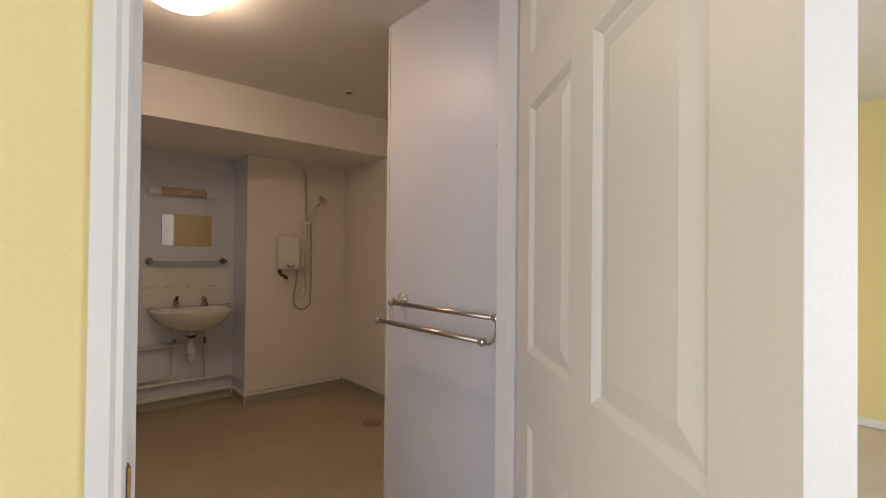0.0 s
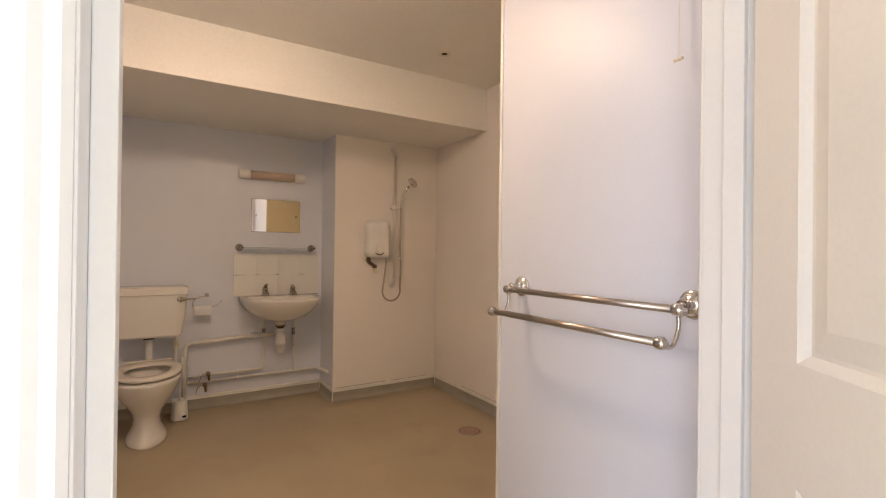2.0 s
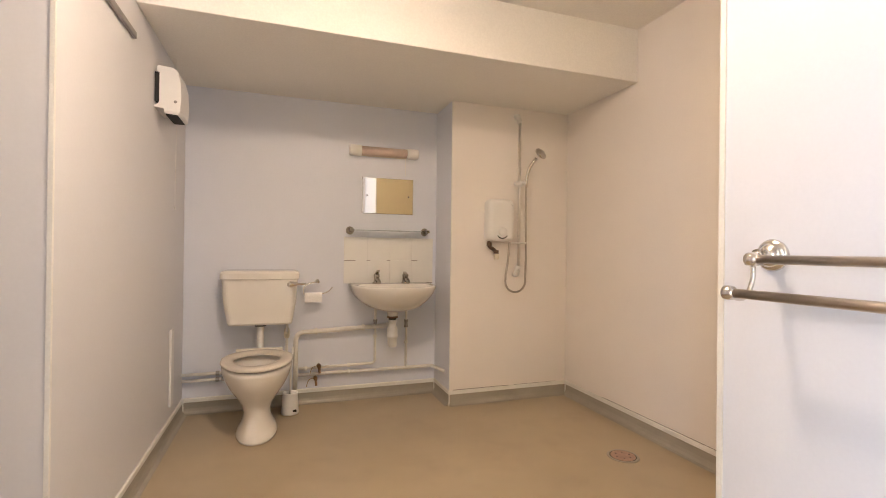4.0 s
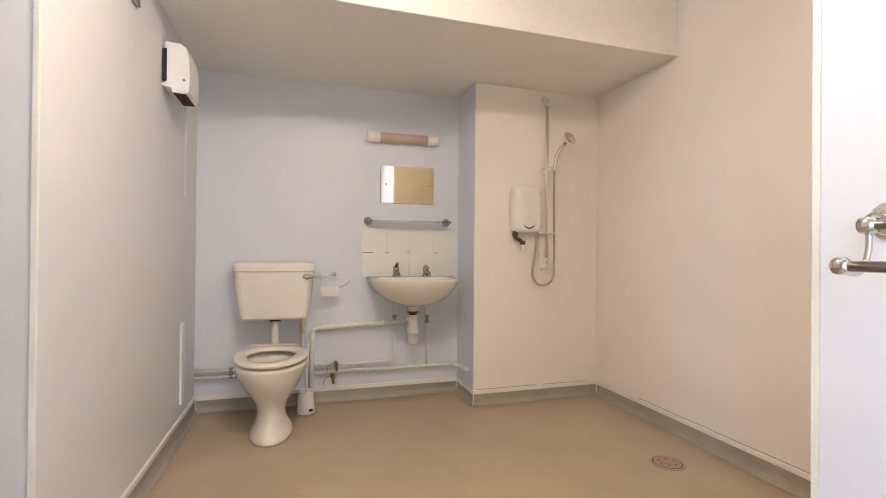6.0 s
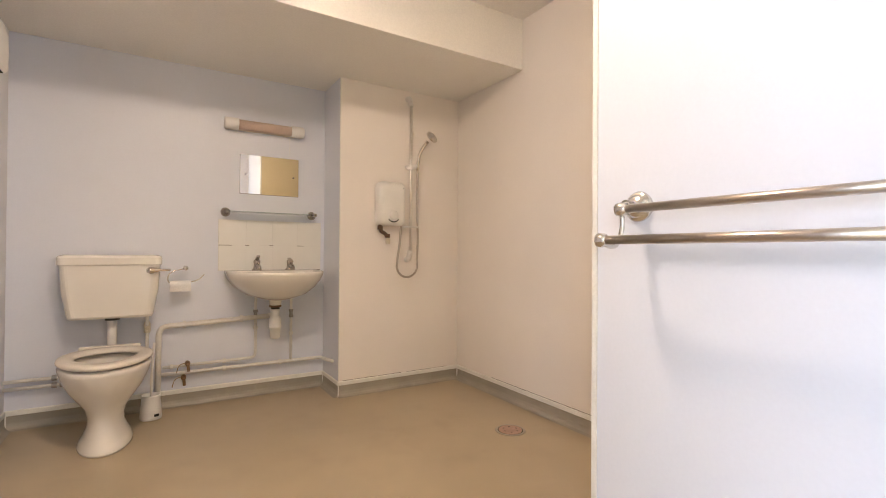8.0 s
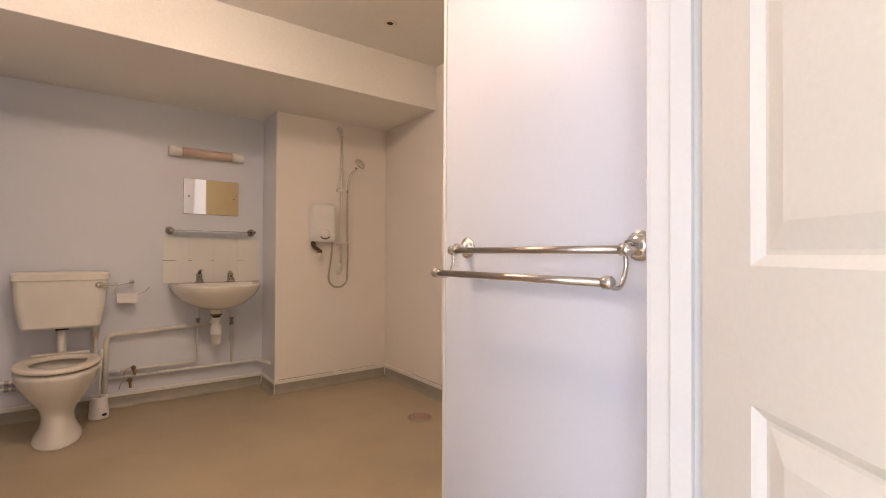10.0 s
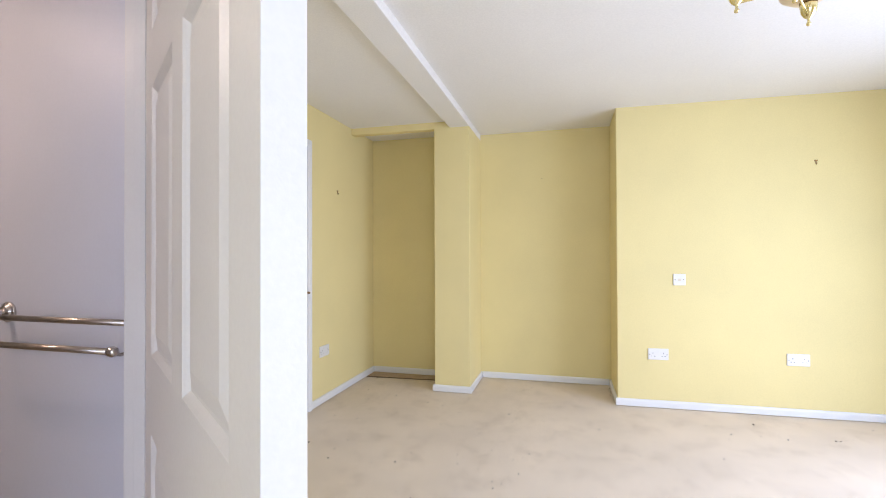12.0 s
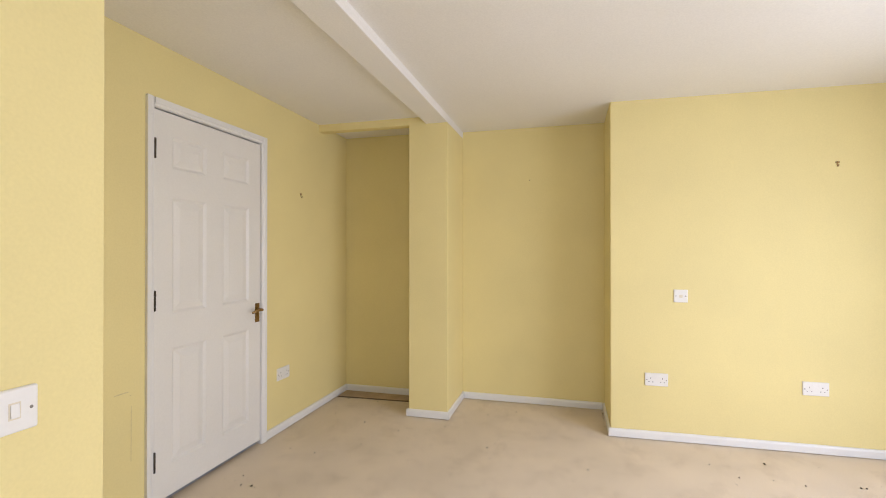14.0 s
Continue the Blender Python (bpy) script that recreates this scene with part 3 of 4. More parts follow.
solid("wall_scuff", "scraped paint marks low on the yellow wall", "scuff mark", boxes((2.79, 2.2672, 0.628, 2.860, 2.269, 0.632), (2.873, 2.2671, 0.30, 2.8755, 2.269, 0.56), (2.867, 2.267, 0.610, 2.873, 2.269, 0.613)), SCUFF)
rng = random.Random(7)
bm = bmesh.new()
for k in range(330):
    x, y = rng.uniform(1.9, 4.9), rng.uniform(-1.9, 2.2)
    if (x > 4.5 and not (0.1 < y < 1.15)) or (y > 1.2 and x < 2.05) or (y < 0.5 and k % 3):
        continue
    if k % 11 == 0:  # swept against the skirting of the recess
        x, y = rng.uniform(4.60, 5.09), rng.uniform(0.018, 0.04)
    elif k % 13 == 0:  # along the seam of the alcove
        x, y = rng.uniform(4.82, 4.855), rng.uniform(1.51, 2.24)
    s = rng.choice((0.0016, 0.0018, 0.002, 0.0022, 0.0025, 0.003, 0.003, 0.0035, 0.004, 0.005)) * rng.uniform(0.8, 1.2)
    got = bmesh.ops.create_icosphere(bm, subdivisions=1, radius=s)["verts"]
    st = rng.uniform(0.6, 2.4)
    for v in got:
        v.co = Vector((x + v.co.x * st, y + v.co.y, 0.001 + max(0, v.co.z + s * 0.3)))
tagged(part("carpet_crumbs", bm, CRUMB), label="dark crumbs and fluff scattered on the carpet", category="debris", kind="stuff")


# ---- bathroom trims ----
def cove(name, pts):
    """Floor vinyl turned up the wall along a polyline, with its white capping strip."""
    bm, cap = bmesh.new(), bmesh.new()
    for (ax, ay), (bx, by), (nx, ny) in pts:
        a, b, n = Vector((ax, ay, 0)), Vector((bx, by, 0)), Vector((nx, ny, 0))
        prof = [(0.004, 0.080), (0.004, 0.035), (0.008, 0.02), (0.016, 0.009), (0.03, 0.003), (0.034, 0.0025), (0.0, 0.0025), (0.0, 0.080)]
        ring_loft(bm, [[p + n * o + Vector((0, 0, z)) for o, z in prof] for p in (a, b)])
        prof = [(0.0, 0.072), (0.007, 0.072), (0.008, 0.075), (0.008, 0.092), (0.005, 0.096), (0.0, 0.097)]
        ring_loft(cap, [[p + n * o + Vector((0, 0, z)) for o, z in prof] for p in (a, b)])
    structure(name, bm, COVE, "grey vinyl upstand where floor meets wall", "skirting")
    structure(name.replace("cove", "cap_strip"), cap, TRIM, "white capping strip above the vinyl upstand", "trim")


cove("cove_north", [((0.295, 4.610), (1.876, 4.610), (0, -1))])
cove("cove_boxing", [((1.876, 4.610), (1.876, 4.296), (-1, 0)), ((1.872, 4.30), (2.742, 4.30), (0, -1))])
cove("cove_east", [((2.742, 4.30), (2.742, 2.351), (-1, 0))])
cove("cove_west", [((0.295, 2.941), (0.295, 4.610), (1, 0))])
cove("cove_towel", [((1.868, 2.348), (1.868, 1.52), (-1, 0))])
cove("cove_closet", [((1.874, 2.351), (2.742, 2.351), (0, 1))])
cove("cove_niche", [((-0.6, 2.955), (0.175, 2.955), (0, -1))])
structure("trim_cove_weld", boxes((1.869, 4.289, 0.004, 1.8745, 4.2945, 0.072), (2.734, 4.286, 0.004, 2.739, 4.2925, 0.072), (1.867, 4.600, 0.004, 1.872, 4.605, 0.072), (0.300, 4.598, 0.004, 0.305, 4.604, 0.072), bevel=0.0008), TRIM, "white weld beads in the corners of the vinyl", "trim")
structure("trim_sealant_gap", boxes((1.90, 4.2985, 0.0972, 2.30, 4.3005, 0.0992), (2.34, 4.2985, 0.0972, 2.66, 4.3005, 0.0985), (2.7405, 2.9, 0.0972, 2.7425, 3.9, 0.0988)), RUST, "dark cracked sealant above the capping strip", "trim")
structure("trim_towel_corner", boxes((1.864, 2.340, 0.09, 1.872, 2.355, 2.258), bevel=0.001), TRIM, "white plastic corner bead", "trim")
structure("trim_west_corner", boxes((0.287, 2.941, 0.09, 0.299, 2.951, 2.258), bevel=0.001), TRIM, "white plastic corner bead", "trim")
structure("trim_boxing_corner", boxes((1.873, 4.297, 0.09, 1.880, 4.304, 1.963), bevel=0.001), TRIM, "white plastic corner bead", "trim")
# Thin cream sheet added over the lilac wall; it shows in the mirror.
structure("panel_closet_cream", boxes((1.876, 2.351, 0.0975, 2.737, 2.359, 2.258), bevel=0.001), CREAMSHEET, "cream sheet over the wall facing the shower", "wall panel")


# ---- toilet ----
def toilet(cx):
    ob = thing("toilet", "ivory ceramic toilet with low-level cistern, lid up", "toilet", pose(cx, 4.255, 0) @ Matrix.Diagonal((0.985, 1.0, 0.972, 1.0)))

    def e(z, rx, front, back, p=2.0):
        cy = 4.27 - 4.3
        return egg(0, cy, z, rx, cy + 4.3 - front, back - cy - 4.3, power=p)
    bm = bmesh.new()
    ring_loft(bm, [e(0.001, 0.108, 4.06, 4.50), e(0.012, 0.108, 4.06, 4.50), e(0.035, 0.098, 4.072, 4.49), e(0.06, 0.084, 4.09, 4.48), e(0.10, 0.072, 4.115, 4.465),
                   e(0.14, 0.072, 4.125, 4.465), e(0.18, 0.085, 4.115, 4.47), e(0.22, 0.113, 4.09, 4.48), e(0.27, 0.146, 4.045, 4.49), e(0.32, 0.169, 4.015, 4.50),
                   e(0.36, 0.18, 4.0, 4.51, 2.1), e(0.378, 0.183, 3.997, 4.515, 2.1), e(0.386, 0.178, 4.003, 4.51, 2.1),
                   e(0.386, 0.142, 4.045, 4.42), e(0.36, 0.134, 4.055, 4.41), e(0.30, 0.115, 4.08, 4.39), e(0.24, 0.075, 4.13, 4.36), e(0.20, 0.03, 4.2, 4.3)])
    part("pan", bm, PORCELAIN, ob, smooth=True)
    bm = bmesh.new()
    ring_loft(bm, [e(0.397, 0.183, 3.992, 4.47), e(0.403, 0.188, 3.986, 4.475), e(0.413, 0.186, 3.988, 4.472), e(0.418, 0.174, 4.002, 4.46), e(0.418, 0.135, 4.055, 4.40),
                   e(0.410, 0.122, 4.07, 4.385), e(0.399, 0.120, 4.072, 4.383), e(0.397, 0.126, 4.066, 4.39), e(0.397, 0.183, 3.992, 4.47)], False, False)
    bmesh.ops.remove_doubles(bm, verts=bm.verts, dist=0.0001)
    seat = part("seat", bm, SEATPLASTIC, ob, "ivory plastic ring seat", smooth=True)
    part("seat_hinge", boxes((-0.13, 4.455 - 4.3, 0.392, 0.13, 4.485 - 4.3, 0.422), bevel=0.006), SEATPLASTIC, seat)
    for bx, by in ((-0.12, -0.16), (0.12, -0.16), (-0.15, 0.06), (0.15, 0.06)):
        part("buffer", box(bmesh.new(), bx - 0.012, by - 0.006, 0.3855, bx + 0.012, by + 0.006, 0.399, bevel=0.002), RUBBER, seat, "black rubber buffer")
    bm = bmesh.new()
    ring_loft(bm, [rrect(-0.178, 0.175, 0.178, 0.345, 0.560, 0.03), rrect(-0.184, 0.165, 0.184, 0.345, 0.572, 0.035), rrect(-0.205, 0.157, 0.205, 0.345, 0.70, 0.035), rrect(-0.214, 0.15, 0.214, 0.345, 0.838, 0.035)])
    part("cistern", bm, PORCELAIN, ob, smooth=False)
    bm = bmesh.new()
    ring_loft(bm, [rrect(-0.216, 0.146, 0.216, 0.347, 0.836, 0.03), rrect(-0.222, 0.140, 0.222, 0.350, 0.842, 0.03), rrect(-0.222, 0.140, 0.222, 0.350, 0.876, 0.03), rrect(-0.216, 0.146, 0.216, 0.346, 0.886, 0.03), rrect(-0.20, 0.165, 0.20, 0.335, 0.892, 0.03)])
    part("cistern_lid", bm, PORCELAIN, ob)
    bm = bmesh.new()
    lathe(bm, [(0.0, 0.0), (0.012, 0.0), (0.014, -0.012), (0.010, -0.016), (0.0, -0.02)], (0.172, 0.152, 0.81), "y", 16)
    tube(bm, [(0.152, 0.130, 0.808), (0.166, 0.129, 0.809), (0.185, 0.128, 0.81), (0.21, 0.126, 0.811), (0.26, 0.122, 0.811)], lambda t: 0.019 * max(0.0, math.sin(min(1.0, t * 3.0 + 0.12) * math.pi * 0.5)) * (1 - t) + 0.006, 12, 0.008)
    part("flush_lever", bm, CHROME, ob, "chrome flush lever", smooth=True)
    pipe = part("flush_pipe", tube(bmesh.new(), [(0.0, 0.26, 0.562), (0.0, 0.255, 0.46), (0.0, 0.245, 0.36)], 0.021, 16), PLASTIC, ob, "white plastic flush pipe", smooth=True)
    part("pipe_nut", lathe(bmesh.new(), [(0.0, 0.542), (0.033, 0.542), (0.033, 0.561), (0.0, 0.561)], (0, 0.26, 0), seg=12), RUBBER, pipe, "black rubber seal")
    bm = tube(bmesh.new(), [(0.155, 0.27, 0.565), (0.155, 0.295, 0.47), (0.155, 0.31, 0.40), (0.155, 0.315, 0.235)], 0.0085, 10)
    feed = part("feed_pipe", bm, PIPEPAINT, ob, smooth=True)
    bm = lathe(bmesh.new(), [(0.0, 0.455), (0.015, 0.455), (0.017, 0.47), (0.017, 0.50), (0.013, 0.515), (0.0, 0.515)], (0.155, 0.30, 0), seg=14)
    lathe(bm, [(0.008, 0.0), (0.011, -0.02), (0.0, -0.022)], (0.155, 0.29, 0.485), "y", 12)
    part("stop_valve", bm, CREAMPLASTIC, feed, smooth=True)


toilet(0.73)


def toilet_brush(x, y):
    ob = thing("toilet_brush", "white plastic toilet brush standing in its pot", "toilet brush", pose(x, y, 0))
    bm = lathe(bmesh.new(), [(0.0, 0.003), (0.050, 0.003), (0.051, 0.012), (0.043, 0.12), (0.045, 0.128), (0.039, 0.128), (0.037, 0.115), (0.0, 0.05)], (0, 0, 0), seg=28)
    pot = part("pot", bm, PLASTIC, ob, smooth=True)
    part("pot_notch", boxes((0.015, -0.050, 0.022, 0.037, -0.035, 0.034), bevel=0.003), DARK, pot)
    bm = tube(bmesh.new(), [(0, 0, 0.10), (0.002, 0.002, 0.25), (0.012, 0.006, 0.40)], lambda t: 0.0055 + 0.0012 * math.sin(9 * t), 10)
    part("brush_handle", bm, PLASTIC, ob, smooth=True)


toilet_brush(0.905, 4.45)


def roll_holder():
    ob = thing("toilet_roll_holder", "chrome wire toilet roll holder with a thin roll", "toilet roll holder", pose(1.066, 4.610, 0.790))
    part("rosette", lathe(bmesh.new(), [(0.0, 0.0), (0.014, 0.0), (0.013, -0.005), (0.006, -0.010), (0.006, -0.042), (0.011, -0.048), (0.012, -0.055), (0.007, -0.062), (0.0, -0.063)], (0, 0, 0), "y", 20), CHROME, ob, smooth=True)
    part("wire_arm", tube(bmesh.new(), [(0.0, -0.05, 0.0), (-0.07, -0.055, -0.015), (-0.092, -0.06, -0.045), (-0.085, -0.065, -0.085), (-0.03, -0.068, -0.085), (0.06, -0.068, -0.07), (0.09, -0.068, -0.035)], 0.0034, 10, 0.03), CHROME, ob, smooth=True)
    bm = lathe(bmesh.new(), [(0.010, -0.052), (0.024, -0.052), (0.024, 0.052), (0.010, 0.052)], (-0.028, -0.068, -0.092), "x", 24)
    box(bm, -0.080, -0.0945, -0.128, 0.024, -0.092, -0.092, bevel=0.0006)
    tagged(part("toilet_roll", bm, PAPER, ob, "nearly finished white paper roll"))


roll_holder()


# ---- basin ----
def dshape(cx, back, w, d, z, n=26, m=6, straight=0.12):
    out = [(cx - w / 2 + w * k / m, back, z) for k in range(m)]
    out.append((cx + w / 2, back, z))
    s = min(straight, d * 0.35)
    for k in range(n + 1):
        a = math.pi * k / n
        c, q = math.cos(a), max(0.0, math.sin(a))
        out.append((cx + math.copysign(abs(c) ** 0.82, c) * w / 2, back - s - (d - s) * q ** 0.9, z))
    return out


def basin(cx):
    ob = thing("wash_basin", "ivory ceramic wall-hung wash basin with chrome taps", "wash basin", pose(cx, 4.610, 0.767))
    D = lambda w, d, z, back=-0.004: dshape(0, back, w, d, z)  # noqa: E731
    bm = bmesh.new()
    ring_loft(bm, [dshape(0, -0.10, 0.10, 0.14, -0.165), dshape(0, -0.06, 0.20, 0.22, -0.155), D(0.34, 0.32, -0.13, -0.03), D(0.45, 0.385, -0.09), D(0.515, 0.425, -0.045), D(0.541, 0.442, -0.012),
                   D(0.545, 0.445, 0.0), D(0.54, 0.442, 0.006), D(0.525, 0.432, 0.008), dshape(0, -0.13, 0.46, 0.27, 0.004), dshape(0, -0.135, 0.43, 0.25, -0.015), dshape(0, -0.15, 0.36, 0.21, -0.07), dshape(0, -0.19, 0.20, 0.11, -0.115), dshape(0, -0.22, 0.06, 0.04, -0.122)])
    part("bowl", bm, PORCELAIN, ob, smooth=True)
    part("plug_hole", lathe(bmesh.new(), [(0.0, -0.120), (0.024, -0.120), (0.024, -0.117), (0.012, -0.1165), (0.0, -0.119)], (0, -0.24, 0), seg=18), CHROME, ob)
    for tx in (-0.097, 0.098):
        tap = part("tap", lathe(bmesh.new(), [(0.0, 0.004), (0.027, 0.006), (0.028, 0.012), (0.020, 0.020), (0.018, 0.050), (0.021, 0.056), (0.019, 0.068), (0.010, 0.074), (0.0, 0.075)], (tx, -0.07, 0), seg=20), TAPMETAL, ob, "dark chrome pillar tap", smooth=True)
        part("spout", tube(bmesh.new(), [(tx, -0.07, 0.028), (tx, -0.10, 0.038), (tx, -0.145, 0.032), (tx, -0.152, 0.012)], 0.0125, 12, 0.02), TAPMETAL, tap, smooth=True)
        bm = bmesh.new()
        box(bm, tx - 0.011, -0.118, 0.066, tx + 0.011, -0.048, 0.080, bevel=0.004)
        for v in bm.verts:
            v.co.z += (v.co.y + 0.07) * (-0.42 if tx < 0 else 0.25)
        part("tap_lever", bm, TAPMETAL, tap, smooth=True)
    bm = lathe(bmesh.new(), [(0.0, -0.203), (0.030, -0.203), (0.034, -0.198), (0.039, -0.160), (0.042, -0.145), (0.0, -0.145)], (0, -0.13, 0), seg=22)
    part("waste_boss", bm, PORCELAIN, ob, smooth=True)
    bm = lathe(bmesh.new(), [(0.0, -0.214), (0.033, -0.214), (0.037, -0.211), (0.037, -0.205), (0.031, -0.2025), (0.0, -0.2025)], (0, -0.13, 0), seg=12)
    part("waste_nut", bm, BRASSNUT, ob, "brown stained waste nut", smooth=False)
    part("seal_ring", lathe(bmesh.new(), [(0.0, -0.226), (0.025, -0.226), (0.025, -0.2142), (0.0, -0.2142)], (0, -0.13, 0), seg=18), RUBBER, ob, "black rubber seal")
    bm = lathe(bmesh.new(), [(0.0, -0.405), (0.022, -0.405), (0.029, -0.396), (0.031, -0.345), (0.036, -0.343), (0.036, -0.327), (0.034, -0.324), (0.034, -0.290), (0.028, -0.270), (0.024, -0.268), (0.024, -0.240), (0.028, -0.238), (0.028, -0.2262), (0.0, -0.2262)], (0, -0.13, 0), seg=22)
    tube(bm, [(0, -0.13, -0.270), (0.0, -0.055, -0.270), (-0.02, -0.04, -0.272)], 0.014, 12, 0.02)
    part("bottle_trap", bm, PLASTIC, ob, "white plastic bottle trap", smooth=True)


basin(1.538)

# ---- splashback, shelf, mirror, strip light ----
splash = thing("splashback", "two rows of white glazed tiles above the basin", "splashback", pose(1.234, 4.610, 0.772))
part("tile_bed", boxes((0.0, -0.004, 0.0, 0.614, 0.0, 0.307)), GROUT, splash, "stained grey grout")
for gx0, gx1, gz in ((0.0, 0.075, 0.1532), (0.15, 0.172, 0.1532), (0.29, 0.312, 0.1532), (0.462, 0.502, 0.1532), (0.560, 0.614, 0.0005)):
    part("grout_stain", boxes((gx0, -0.0086, gz - 0.0014, gx1, -0.004, gz + 0.0016)), RUST, splash, "dark mould stain in the joint")
tile_mesh = None
for r in range(2):
    for c in range(4):
        if tile_mesh is None:
            tile = part("tile", box(bmesh.new(), 0.0, -0.0085, 0.0, 0.1532, -0.0005, 0.1533, bevel=0.0007), TILE, splash)
            tile_mesh = tile.data
        else:
            tile = new("tile", tile_mesh)
            tile.parent = splash
        tile.location = (0.0008 + c * 0.1535, (0.0004 if (r + c) % 2 else 0.0), 0.0006 + r * 0.1537)

shelf = thing("glass_shelf", "narrow clear glass shelf on round chrome brackets", "shelf", pose(1.529, 4.610, 1.124))
part("glass_pane", box(bmesh.new(), -0.262, -0.110, -0.0025, 0.262, -0.016, 0.0025, bevel=0.001), GREENGLASS, shelf, "clear glass with a green edge")
for sx in (-0.258, 0.258):
    bracket = part("bracket", lathe(bmesh.new(), [(0.0, 0.0), (0.026, 0.0), (0.027, -0.006), (0.019, -0.013), (0.011, -0.016), (0.011, -0.035), (0.015, -0.042), (0.0, -0.046)], (sx, 0, 0), "y", 22), TAPMETAL, shelf, smooth=True)
    part("clip", box(bmesh.new(), sx - 0.010, -0.10, -0.010, sx + 0.010, -0.02, 0.010, bevel=0.004), TAPMETAL, bracket)

mirror = thing("mirror", "frameless rectangular wall mirror fixed with two screws", "mirror", pose(1.525, 4.610, 1.363))
part("backing", boxes((-0.176, -0.003, -0.121, 0.176, 0.0, 0.121)), DARK, mirror)
part("silvered_glass", box(bmesh.new(), -0.175, -0.008, -0.120, 0.175, -0.003, 0.120, bevel=0.001), MIRROR, mirror, "silvered mirror glass")
for sx in (-0.143, 0.143):
    part("screw", lathe(bmesh.new(), [(0.0, 0.0), (0.006, 0.0), (0.005, -0.003), (0.0, -0.004)], (sx, -0.008, 0.0), "y", 12), STEEL, mirror)

strip = thing("strip_light", "unlit cream wall strip light with a tan diffuser", "wall light", pose(1.490, 4.610, 1.655))
bm = bmesh.new()
ring_loft(bm, [[(x, -0.034 + 0.030 * math.cos(a), 0.030 * math.sin(a)) for a in [2 * math.pi * k / 20 for k in range(20)]] for x in (-0.16, 0.16)])
part("diffuser", bm, TANTUBE, strip, "tan ribbed plastic diffuser", smooth=True)
for s in (-1, 1):
    bm = bmesh.new()
    ring_loft(bm, [[(s * x, -0.036 + r * math.cos(a), r * math.sin(a)) for a in [2 * math.pi * k / 20 for k in range(20)]] for x, r in ((0.155, 0.035), (0.225, 0.035), (0.233, 0.030))])
    part("end_cap", bm, PLASTIC, strip, smooth=True)
part("back_plate", boxes((-0.225, -0.012, -0.030, 0.225, 0.0, 0.030), bevel=0.003), CREAMPLASTIC, strip)
part("pull_cord", tube(bmesh.new(), [(0.15, -0.02, -0.03), (0.152, -0.018, -0.15)], 0.0012, 6, 0), TRIM, strip)


# ---- pipework on the back wall ----
def pipe(name, label, points, r, clips=(), fillet=0.05):
    ob = thing(name, label, "pipe", pose(0, 0, 0), group="painted water pipes")
    part("tube", tube(bmesh.new(), points, r, 14, fillet), PIPEPAINT, ob, smooth=True)
    for x, y, z, axis in clips:
        prof = [(r, -0.008), (r + 0.005, -0.008), (r + 0.005, 0.008), (r, 0.008)]
        bm = lathe(bmesh.new(), prof, (x, y, z), axis, 14)
        box(bm, x - 0.006, y, z - 0.006, x + 0.006, 4.610, z + 0.006)
        part("clip", bm, PIPEPAINT, ob)
    return ob


pipe("waste_pipe", "cream painted basin waste pipe bending down the wall", [(1.52, 4.567, 0.490), (0.937, 4.567, 0.466), (0.934, 4.567, 0.03)], 0.0148, [(1.36, 4.567, 0.4834, "x"), (1.06, 4.567, 0.4710, "x")], 0.05)
pipe("hot_pipe", "cream painted supply pipe under the basin", [(1.446, 4.515, 0.68), (1.443, 4.580, 0.60), (1.443, 4.580, 0.240), (0.955, 4.580, 0.234)], 0.0085, [(1.443, 4.580, 0.42, "z"), (1.27, 4.580, 0.2379, "x"), (1.00, 4.580, 0.2346, "x")], 0.03)
pipe("cold_pipe", "cream painted supply pipe under the basin", [(1.640, 4.515, 0.68), (1.656, 4.580, 0.60), (1.656, 4.580, 0.197)], 0.0085, [(1.656, 4.580, 0.37, "z")], 0.03)
pipe("main_pipe", "cream painted pipe running low along the wall", [(0.93, 4.580, 0.195), (1.845, 4.580, 0.195), (1.850, 4.345, 0.215)], 0.011, [(1.27, 4.580, 0.195, "x"), (1.59, 4.580, 0.195, "x")], 0.03)
for pz in (0.243, 0.207):
    pipe("cistern_pipe", "cream painted pipe running low behind the toilet", [(0.297, 4.577, pz), (0.870, 4.577, pz)], 0.009, [], 0)
for cxx in (0.490, 0.522):
    solid("pipe_joint", "dark compression joints on the low pipes", "pipe joint", lathe(lathe(bmesh.new(), [(0.010, -0.010), (0.014, -0.010), (0.014, 0.010), (0.010, 0.010)], (cxx, 4.577, 0.243), "x", 10), [(0.010, -0.010), (0.014, -0.010), (0.014, 0.010), (0.010, 0.010)], (cxx, 4.577, 0.207), "x", 10), STEEL)
for vx, vz in ((1.443, 0.505), (1.656, 0.497)):
    valve = lathe(bmesh.new(), [(0.009, -0.026), (0.014, -0.026), (0.014, -0.012), (0.011, -0.009), (0.011, 0.009), (0.014, 0.012), (0.014, 0.026), (0.009, 0.026)], (vx, 4.580, vz), "z", 10)
    lathe(valve, [(0.0, 0.0), (0.006, 0.0), (0.006, -0.018), (0.0, -0.018)], (vx, 4.573, vz), "y", 8)
    solid("isolating_valve", "small tarnished isolating valve on the supply pipe", "valve", valve, STEEL, group="isolating valves")
